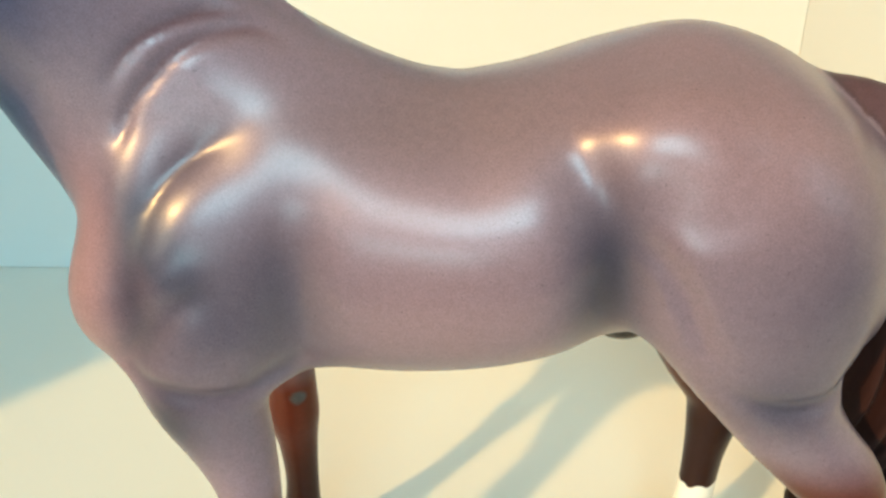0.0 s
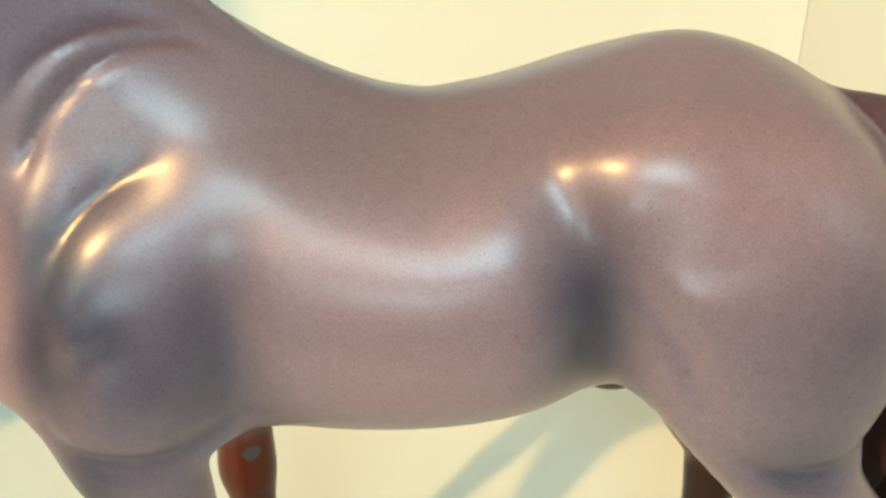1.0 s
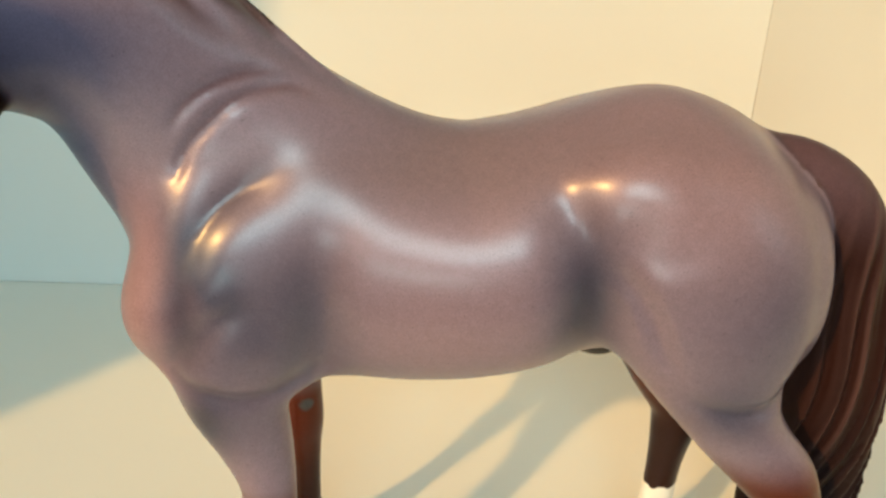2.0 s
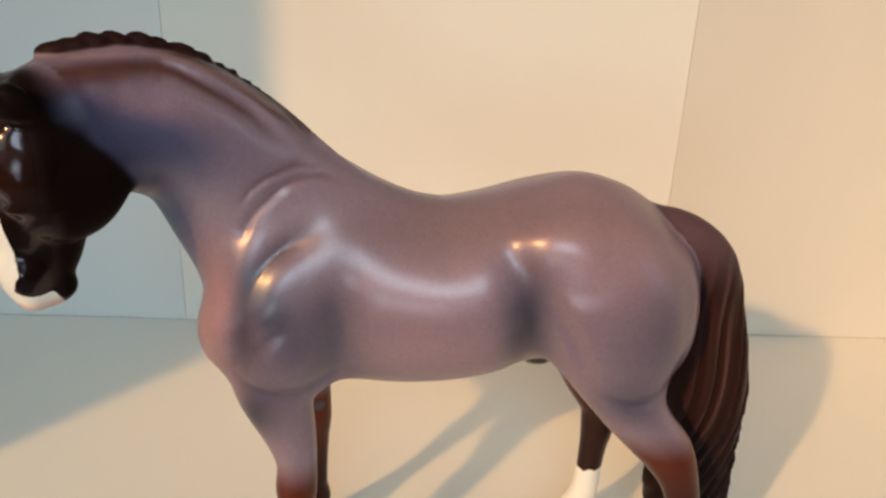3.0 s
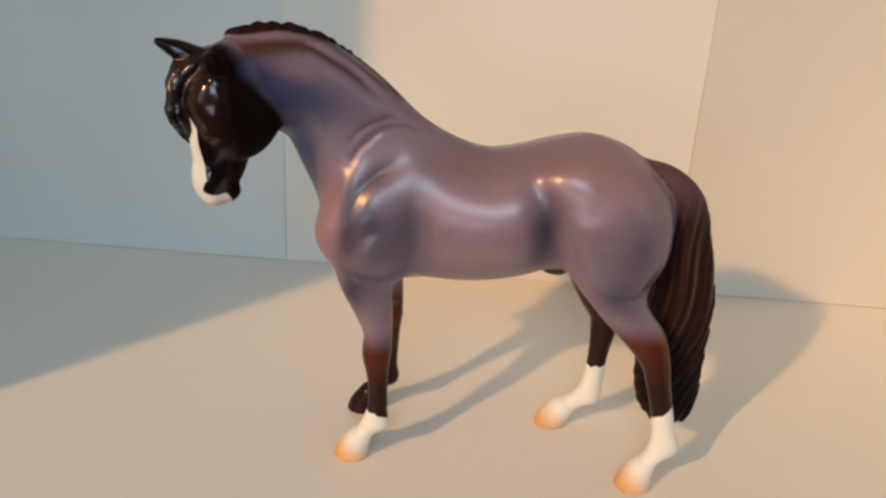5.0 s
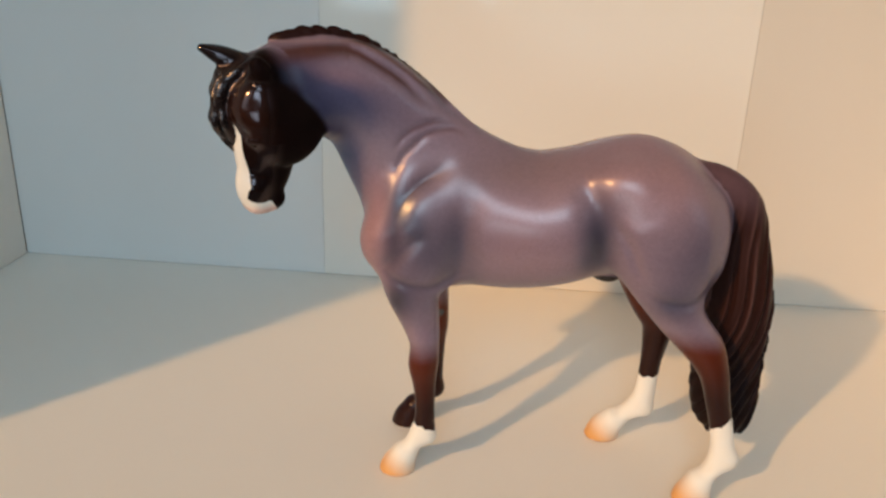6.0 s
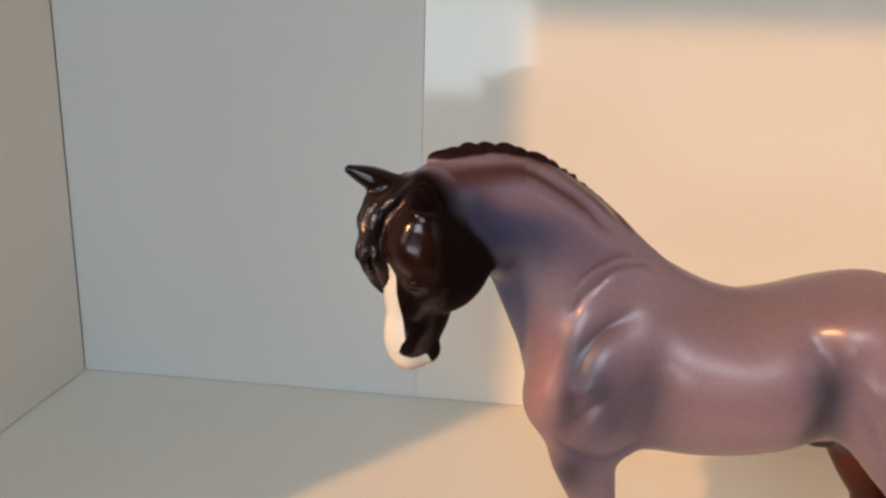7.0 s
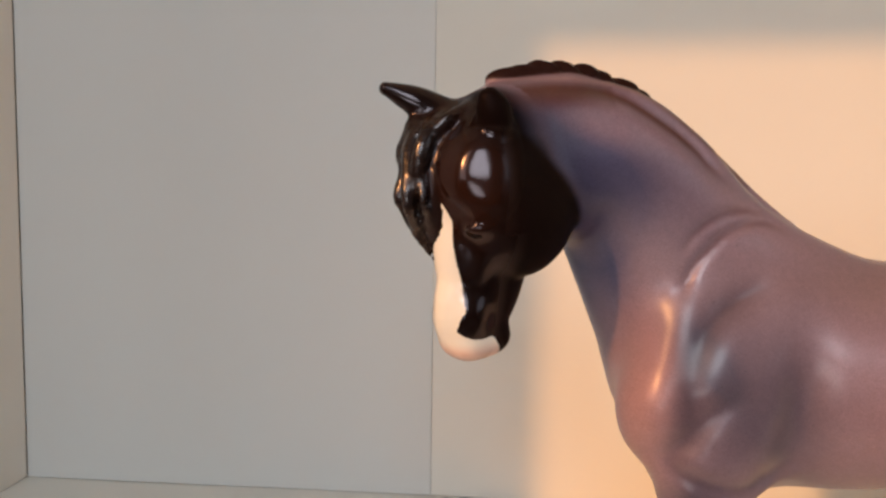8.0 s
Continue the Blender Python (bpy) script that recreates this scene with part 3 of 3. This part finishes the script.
def patch(cx, cz, rx, rz, tilt=0.0):
    c, s = math.cos(radians(tilt)), math.sin(radians(tilt))
    a, b = X - cx, Z - cz
    return np.exp(-((a * c + b * s) / rx) ** 2 - ((b * c - a * s) / rz) ** 2)


def band(rows, width):
    line = spline(rows, 5)
    best = np.zeros(len(X))
    for p, q in zip(line[:-1], line[1:]):
        d = q[:2] - p[:2]
        u = np.clip(((X - p[0]) * d[0] + (Z - p[1]) * d[1]) / max(d.dot(d), 1e-12), 0, 1)
        best = np.maximum(best, np.exp(-((X - p[0] - u * d[0]) ** 2 + (Z - p[1] - u * d[1]) ** 2) / width ** 2) * np.clip(p[2] + u * (q[2] - p[2]), 0, 1))
    return best


X, Y, Z = verts.T
d_head, d_tail, d_mane, d_lock = (sample(f, verts) for f in (head, tail, mane, lock))
hf = (X - HEAD[0]) * FV[0] + (Y - HEAD[1]) * FV[1]
hu = (X - HEAD[0]) * UV[0] + (Y - HEAD[1]) * UV[1]
MAUVE, PINK, BLUE, SLATE = (0.285, 0.204, 0.264), (0.450, 0.245, 0.250), (0.105, 0.094, 0.142), (0.030, 0.030, 0.056)
RUST, BAY, BLACK = (0.105, 0.021, 0.010), (0.022, 0.006, 0.0045), (0.007, 0.0032, 0.0028)
col = np.tile(np.array(MAUVE), (len(verts), 1))
# coat pink; on breast, shoulder and barrel it also paints in sun warmth
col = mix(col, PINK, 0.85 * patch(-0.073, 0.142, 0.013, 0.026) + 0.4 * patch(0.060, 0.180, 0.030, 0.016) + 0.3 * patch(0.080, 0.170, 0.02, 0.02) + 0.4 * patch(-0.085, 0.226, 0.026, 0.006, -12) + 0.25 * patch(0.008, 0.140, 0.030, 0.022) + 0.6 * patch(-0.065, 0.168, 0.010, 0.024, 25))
col = mix(col, (0.215, 0.138, 0.130), 0.45 * patch(0.005, 0.180, 0.05, 0.012))
# airbrushed blue and slate; the haunch patches put its shade into the colour
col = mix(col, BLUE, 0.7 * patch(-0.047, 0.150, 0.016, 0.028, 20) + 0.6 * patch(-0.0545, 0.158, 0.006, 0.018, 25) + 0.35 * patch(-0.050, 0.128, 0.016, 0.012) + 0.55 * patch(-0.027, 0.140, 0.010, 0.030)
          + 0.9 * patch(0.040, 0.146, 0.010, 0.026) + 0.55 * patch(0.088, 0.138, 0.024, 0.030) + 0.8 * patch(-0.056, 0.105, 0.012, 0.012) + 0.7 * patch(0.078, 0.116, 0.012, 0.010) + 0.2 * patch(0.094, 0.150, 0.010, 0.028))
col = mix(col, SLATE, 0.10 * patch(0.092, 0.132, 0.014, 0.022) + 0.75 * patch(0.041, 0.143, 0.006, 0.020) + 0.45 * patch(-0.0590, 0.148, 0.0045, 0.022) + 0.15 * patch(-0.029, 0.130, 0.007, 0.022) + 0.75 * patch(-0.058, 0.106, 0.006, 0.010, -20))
# shading of the sunken folds, put into the coat colour along their lines
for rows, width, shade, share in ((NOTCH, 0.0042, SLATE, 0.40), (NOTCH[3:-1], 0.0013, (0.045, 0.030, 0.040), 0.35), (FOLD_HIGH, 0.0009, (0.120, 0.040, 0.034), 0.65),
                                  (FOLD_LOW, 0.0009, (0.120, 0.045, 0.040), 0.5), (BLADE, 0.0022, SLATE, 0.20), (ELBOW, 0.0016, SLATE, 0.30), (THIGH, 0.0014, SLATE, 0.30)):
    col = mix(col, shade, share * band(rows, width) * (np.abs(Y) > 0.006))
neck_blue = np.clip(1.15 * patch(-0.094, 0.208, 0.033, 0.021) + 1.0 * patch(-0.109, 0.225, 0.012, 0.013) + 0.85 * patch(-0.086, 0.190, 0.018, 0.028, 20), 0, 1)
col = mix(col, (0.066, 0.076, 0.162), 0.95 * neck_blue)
# pale neck base: a soft reflection painted into the coat
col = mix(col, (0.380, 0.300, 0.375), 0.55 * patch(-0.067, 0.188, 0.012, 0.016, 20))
col = mix(col, (0.520, 0.250, 0.240), 0.15 * patch(-0.086, 0.2265, 0.020, 0.0045, -14))
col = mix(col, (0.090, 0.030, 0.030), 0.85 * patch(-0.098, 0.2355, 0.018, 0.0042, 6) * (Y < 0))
# bands along the crest: furrow shading in the colour, a dark and a pale line close under the mane
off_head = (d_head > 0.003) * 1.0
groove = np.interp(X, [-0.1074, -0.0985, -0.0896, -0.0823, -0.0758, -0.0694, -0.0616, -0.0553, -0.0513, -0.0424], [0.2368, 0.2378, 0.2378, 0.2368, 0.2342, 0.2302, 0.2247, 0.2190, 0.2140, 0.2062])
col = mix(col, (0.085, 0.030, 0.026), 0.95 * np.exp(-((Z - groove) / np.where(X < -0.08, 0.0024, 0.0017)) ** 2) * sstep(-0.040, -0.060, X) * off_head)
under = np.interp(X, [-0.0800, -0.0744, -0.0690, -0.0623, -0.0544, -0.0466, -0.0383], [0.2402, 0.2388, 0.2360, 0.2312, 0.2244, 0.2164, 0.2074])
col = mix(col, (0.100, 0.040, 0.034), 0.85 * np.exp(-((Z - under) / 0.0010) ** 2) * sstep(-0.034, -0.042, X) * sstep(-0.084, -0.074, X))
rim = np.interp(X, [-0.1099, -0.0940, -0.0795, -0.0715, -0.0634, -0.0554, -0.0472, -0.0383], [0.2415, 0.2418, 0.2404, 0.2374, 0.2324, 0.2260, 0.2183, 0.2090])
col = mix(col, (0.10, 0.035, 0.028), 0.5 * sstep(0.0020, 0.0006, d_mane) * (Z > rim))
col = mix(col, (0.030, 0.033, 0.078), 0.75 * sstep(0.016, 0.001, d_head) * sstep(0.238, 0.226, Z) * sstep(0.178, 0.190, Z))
nape = np.interp(Z, [0.200, 0.208, 0.213, 0.2195, 0.2247, 0.240], [-0.040, -0.026, -0.0150, -0.007, -0.001, 0.000])
on_head = sstep(0.0030, 0.0008, d_head) * sstep(-0.008, 0.005, hf - nape)
col = mix(col, BLACK, on_head)
# brown forehead: its warm sheen put into the base colour
col = mix(col, (0.022, 0.0072, 0.0042), sstep(0.003, 0.0005, d_head) * sstep(0.002, 0.019, hf) * sstep(0.186, 0.206, Z) * (1 - sstep(0.216, 0.229, Z)))
on_mane = sstep(0.0012, 0.0003, d_mane) * sstep(-0.0006, 0.0004, Z - rim)
col = mix(col, (0.400, 0.235, 0.215), 0.3 * np.exp(-((Z - rim + 0.0004) / 0.0007) ** 2) * sstep(-0.030, -0.038, X) * (1 - on_head))
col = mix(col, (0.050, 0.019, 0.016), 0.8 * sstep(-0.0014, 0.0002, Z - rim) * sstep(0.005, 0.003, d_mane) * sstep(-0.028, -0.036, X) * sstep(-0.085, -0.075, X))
col = mix(col, (0.020, 0.008, 0.007), on_mane)
col = mix(col, (0.012, 0.005, 0.004), sstep(0.0015, 0.0003, d_lock))
# legs: rust knees and hocks, dark shins
fore_leg, hind_leg = (X < 0.0) & (Z < 0.104), (X > 0.03) & (Z < 0.118)
far_side = (Y > 0.004)
top = np.where(fore_leg, np.where(far_side, 0.092, 0.083), np.where(far_side, 0.112, 0.101))
leg = fore_leg | hind_leg
leg = leg & (d_tail > 0.0012)
col = mix(col, RUST, leg * sstep(top + 0.003, top - 0.012, Z))
col = mix(col, BAY, leg * sstep(top - 0.004, top - 0.042, Z) * np.where(far_side & (X < 0), sstep(0.085, 0.036, Z), 1.0))
hair = sstep(0.0012, 0.0002, d_tail)
col = mix(col, (0.012, 0.0045, 0.004), hair)
col = mix(col, (0.026, 0.0085, 0.0062), hair * sstep(0.075, 0.115, Z))
tw = X - 0.26 * Z + 0.35 * Y + 0.0060 * np.sin(Z * 42 + 0.6)
ridge = 0.6 * np.sin(tw * (2 * np.pi / 0.0061) + 1.6 * np.sin(Z * 62)) + 0.5 * np.sin(tw * (2 * np.pi / 0.0037) + 25 * Z + 1.2 * np.sin(Z * 95 + 2))
# paler strand crests: reddish hair tone plus highlight in the colour
col = mix(col, (0.085, 0.040, 0.036), (d_tail < 0.0012) * sstep(-0.2, 0.9, -ridge) * (0.55 + 0.45 * np.sin(tw * 370 + Z * 30 + 40 * Y)) * (0.25 + 0.75 * sstep(0.055, 0.12, Z)))
col = mix(col, (0.120, 0.066, 0.078), hair * sstep(0.146, 0.174, Z) * 0.9)
col = mix(col, BLACK, sstep(0.002, 0.0, d_tail) * sstep(0.085, 0.050, Z) * 0.5)
col = mix(col, BLACK, patch(0.045, 0.1135, 0.008, 0.004) * (np.abs(Y) < 0.008) * (Z < 0.1175) * 1.5)
col = mix(col, (0.075, 0.085, 0.100), sstep(0.0026, 0.0016, np.sqrt((X + 0.0460) ** 2 + (Z - 0.0790) ** 2)) * (Y > 0.004) * (Y < 0.0205))
# white markings: distance to their edge in millimetres, minus inside
sock = np.full(len(verts), 9.0)
wob = np.array([noise.noise(Vector(v) * 260.0) for v in verts]) * 2.4
sock = np.where((X < 0.0) & (Y < 0), (Z - 0.0335) * 1000 + (X + 0.050) * 350 + wob, sock)
sock = np.where((X > 0.03) & (Y < -0.004), (Z - 0.0470) * 1000 - (X - 0.108) * 600 + wob, sock)
sock = np.where((X > 0.03) & (Y >= 0.004), (Z - 0.0450) * 1000 + wob, sock)
sock = np.where((d_tail < 0.0006) & (Z > 0.008), 9.0, sock)
half = np.interp(Z, [0.160, 0.166, 0.170, 0.1755, 0.180, 0.190, 0.200, 0.2075], [11.0, 10.5, 5.2, 7.2, 5.6, 5.0, 4.4, 1.0])
mid = np.interp(Z, [0.170, 0.190, 0.2075], [0.6, 0.0, -1.2])
blaze = np.maximum(np.abs(hu * 1000 - mid) - half, (0.004 - hf) * 1000)
blaze = np.maximum(blaze, (Z - 0.2075) * 1000)
blaze = np.maximum(blaze, (0.1605 - Z) * 1000 - (hf - 0.006) * 500)
blaze = np.maximum(blaze, np.where(Z < 0.170, (0.0055 - hf + (Z - 0.165) * 0.6) * 1000, -9.0))
blaze = np.where((d_head < 0.003) & (d_lock > 0.0008), blaze, 9.0)
white = np.minimum(np.where(Z < 0.06, sock, 9.0), blaze)
pale = np.tile(np.array((0.88, 0.85, 0.78)), (len(verts), 1))
pale = mix(pale, (0.78, 0.50, 0.42), 0.8 * sstep(0.1672, 0.1632, Z) * (Z > 0.1))
hoof_front = np.where(X < 0, -0.0645, np.where(Y < 0, 0.0955, 0.0500))
pale = mix(pale, (0.74, 0.38, 0.14), (Z < 0.03) * sstep(0.020, -0.002, Z + (X - hoof_front) * 0.7))
glossy = np.clip(sstep(0.006, 0.001, d_head) * np.where(Z > 0.196, sstep(0.0060, 0.0130, hf), sstep(0.003, 0.010, hf)) * (1 - (hu > 0.005) * sstep(0.2255, 0.2270, Z)) + sstep(0.002, 0.0, d_lock), 0, 1)
legs = leg * sstep(top, top - 0.014, Z)
on_lock, on_tail = sstep(0.002, 0.0, d_lock), sstep(0.002, 0.0, d_tail)
rough = 0.46 + glossy * (0.15 - 0.46) + 0.12 * on_lock - 0.16 * legs
shine = 0.12 + 0.16 * legs + 0.16 * on_tail + 0.16 * on_mane + 0.16 * on_lock - 0.05 * on_head + 0.80 * glossy - 0.12 * legs - 0.08 * on_tail - 0.33 * on_lock - 0.2 * on_mane
coated = (1 - on_mane) * (1 - 0.6 * legs) * (1 - on_head) * (1 - sstep(0.002, 0.0, d_tail)) * (white > 0)
coated = coated * (1 - 0.85 * np.clip(1.2 * patch(-0.0660, 0.160, 0.006, 0.022, 8), 0, 1) * (Y < 0))  # less lacquer and pearl on the point of the shoulder, to dull its sun glint
pearl, lacquer = 0.22 * coated, 0.85 * coated

me = bpy.data.meshes.new("horse_figurine")
# fine shape of the cast: place, reach and shift of each swelling or hollow, in millimetres
NUDGES = (
    (-66, -25, 137, 22, -2, -6, 2.9),  # near breast
    (-50, -30, 130, 20, 0, 1.1, 3),  # near shoulder
    (-52, -25, 108, 18, -3, -3.6, 3),  # near forearm
    (-47, -27, 65, 22, -1.7, -1.7, -0.4),  # near knee
    (-72, -12, 175, 18, -3, -1, -2.5),  # neck underside
    (-92, -28, 194, 16, 0.9, 1.1, 2.3),  # throat
    (-72, -20, 236, 20, -0.4, 0.9, 0.9),  # crest
    (-45, -7, 212, 20, -0.6, -1.3, 2.7),  # lower crest
    (-20, -3, 188, 20, 4, -3.4, -3.2),  # withers
    (10, 0, 178, 22, -3, -0.8, -0.8),  # back
    (45, 0, 190, 22, 1.8, 1, 0.2),  # croup
    (57, 0, 192, 15, 0, 0, 1.3),  # point of the croup
    (85, 0, 183, 20, -2.3, 2.7, 0.9),  # dock
    (112, 0, 158, 18, 2.3, 0.1, 2.1),  # tail top
    (128, 0, 115, 24, 1.2, -0.3, 1.2),  # tail middle
    (122, 0, 60, 24, -2.6, 1.6, 0),  # tail end
    (10, -36, 152, 22, 0, -0.9, 0),  # near flank
    (-15, 0, 108, 22, 0.9, 0.6, -0.2),  # front belly
    (25, 0, 115, 22, 0.1, 0.5, 1.6),  # rear belly
    (50, -12, 122, 18, 3, -1, 0.3),  # groin
    (-130, -60, 218, 14, 1.1, 0, -0.7),  # forelock
    (-126, -58, 190, 14, -1.9, 1.9, 0.4),  # face
    (-122, -56, 166, 12, -3.2, 2.6, -2),  # muzzle
    (-100, -45, 190, 13, 1, 1.5, 2.5),  # jaw
    (-72, 20, 152, 15, -8, 0, 3),  # far breast
    (-50, 20, 90, 22, 0.7, 0.1, 0.8),  # far foreleg
)
shaped = verts.copy()
for nx, ny, nz_, reach, *shift in NUDGES:
    near_by = np.exp(-((verts - np.array((nx, ny, nz_)) / 1000.0) ** 2).sum(1) / (reach / 1000.0) ** 2)
    shaped += near_by[:, None] * np.array(shift) / 1000.0
# flat planes of the cast: place, outward direction, reach, share
for spot, outward, reach, share in (((-0.1186, -0.0660, 0.2140), (0.04, -0.975, 0.22), 0.0085, 0.75), ((-0.1177, -0.0650, 0.2035), (0.0, -0.995, 0.08), 0.0050, 0.5)):
    nearest = int(np.argmin(((verts - np.array(spot)) ** 2).sum(1)))
    rel, outward = shaped - shaped[nearest], np.array(outward) / np.linalg.norm(outward)
    depth = rel @ outward
    near_by = np.exp(-((rel - depth[:, None] * outward) ** 2).sum(1) / reach ** 2) * (np.abs(depth) < 0.006)
    shaped -= (share * near_by * (depth + 0.0004))[:, None] * outward
SX, SY, SZ = shaped.T
# the stance: the cast leans a little forward, standing level on its hooves
stand = np.stack([1.0119 * SX + 0.0437 * SY - 0.0413 * SZ + 0.0004, -0.0087 * SX + 0.9863 * SY + 0.0299 * SZ + 0.0005,
                  0.9877 * SZ + sstep(0.0, 0.04, SZ) * (0.0064 * SX + 0.0224 * SY - 0.0004)], 1)
me.from_pydata(stand.tolist(), [], quads.tolist())
me.polygons.foreach_set("use_smooth", np.ones(len(quads), dtype=bool))
rgba = np.ones((len(verts), 4), dtype=np.float32)
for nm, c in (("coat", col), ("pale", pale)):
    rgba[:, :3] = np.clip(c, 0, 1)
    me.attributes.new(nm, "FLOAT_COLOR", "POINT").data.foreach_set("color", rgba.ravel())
for nm, c in (("white_edge", white), ("sheen", rough), ("shine", shine), ("pearl", pearl), ("lacquer", lacquer)):
    me.attributes.new(nm, "FLOAT", "POINT").data.foreach_set("value", np.asarray(c, dtype=np.float32))
me.update()


def glaze():
    m = bpy.data.materials.new("painted_figurine")
    m.use_nodes = True
    nt = m.node_tree
    L = nt.links.new
    b = nt.nodes["Principled BSDF"]

    def attr(n):
        a = nt.nodes.new("ShaderNodeAttribute")
        a.attribute_name = n
        return a

    co = nt.nodes.new("ShaderNodeTexCoord")

    def nz(scale, detail):
        n = nt.nodes.new("ShaderNodeTexNoise")
        n.inputs["Scale"].default_value, n.inputs["Detail"].default_value = scale, detail
        L(co.outputs["Object"], n.inputs["Vector"])
        return n

    def rng(src, a, b2, c, d):
        r = nt.nodes.new("ShaderNodeMapRange")
        for i, v in zip((1, 2, 3, 4), (a, b2, c, d)):
            r.inputs[i].default_value = v
        L(src, r.inputs[0])
        return r.outputs[0]

    fine, mist, fleck = nz(2600, 2), nz(420, 3), nz(1300, 0)
    scale = nt.nodes.new("ShaderNodeMath")
    scale.operation = "MULTIPLY"
    L(rng(fine.outputs[0], 0.3, 0.7, 0.87, 1.13), scale.inputs[0])
    L(rng(mist.outputs[0], 0.3, 0.7, 0.96, 1.04), scale.inputs[1])
    tint = nt.nodes.new("ShaderNodeVectorMath")
    tint.operation = "SCALE"
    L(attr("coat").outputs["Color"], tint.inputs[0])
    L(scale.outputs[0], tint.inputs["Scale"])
    dots = nt.nodes.new("ShaderNodeMix")
    dots.data_type = "RGBA"
    L(rng(fleck.outputs[0], 0.80, 0.86, 0.0, 0.30), dots.inputs["Factor"])
    L(tint.outputs[0], dots.inputs["A"])
    dots.inputs["B"].default_value = (0.03, 0.025, 0.03, 1)
    edge = nt.nodes.new("ShaderNodeMath")
    edge.operation = "ADD"
    L(attr("white_edge").outputs["Fac"], edge.inputs[0])
    L(rng(nz(1500, 2).outputs[0], 0.0, 1.0, -0.4, 0.4), edge.inputs[1])
    swap = nt.nodes.new("ShaderNodeMix")
    swap.data_type = "RGBA"
    L(rng(edge.outputs[0], -0.12, 0.12, 1.0, 0.0), swap.inputs["Factor"])
    L(dots.outputs["Result"], swap.inputs["A"])
    L(attr("pale").outputs["Color"], swap.inputs["B"])
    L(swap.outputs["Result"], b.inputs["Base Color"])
    rough_sum = nt.nodes.new("ShaderNodeMath")
    rough_sum.operation = "ADD"
    L(attr("sheen").outputs["Fac"], rough_sum.inputs[0])
    L(rng(mist.outputs[0], 0.3, 0.7, -0.01, 0.01), rough_sum.inputs[1])
    L(rough_sum.outputs[0], b.inputs["Roughness"])
    L(attr("pearl").outputs["Fac"], b.inputs["Metallic"])
    L(attr("lacquer").outputs["Fac"], b.inputs["Coat Weight"])
    b.inputs["Coat Roughness"].default_value = 0.27
    b.inputs["Coat IOR"].default_value = 1.5
    b.inputs["Specular Tint"].default_value = (0.55, 0.46, 0.50, 1)
    bp = nt.nodes.new("ShaderNodeBump")
    bp.inputs["Strength"].default_value, bp.inputs["Distance"].default_value = 0.05, 0.0003
    L(fine.outputs[0], bp.inputs["Height"])
    L(bp.outputs[0], b.inputs["Normal"])
    L(attr("shine").outputs["Fac"], b.inputs["Specular IOR Level"])
    return m


me.materials.append(glaze())
horse = tagged(new("horse_figurine", me), "glossy mauve roan toy horse with dark head and white socks", "toy horse")
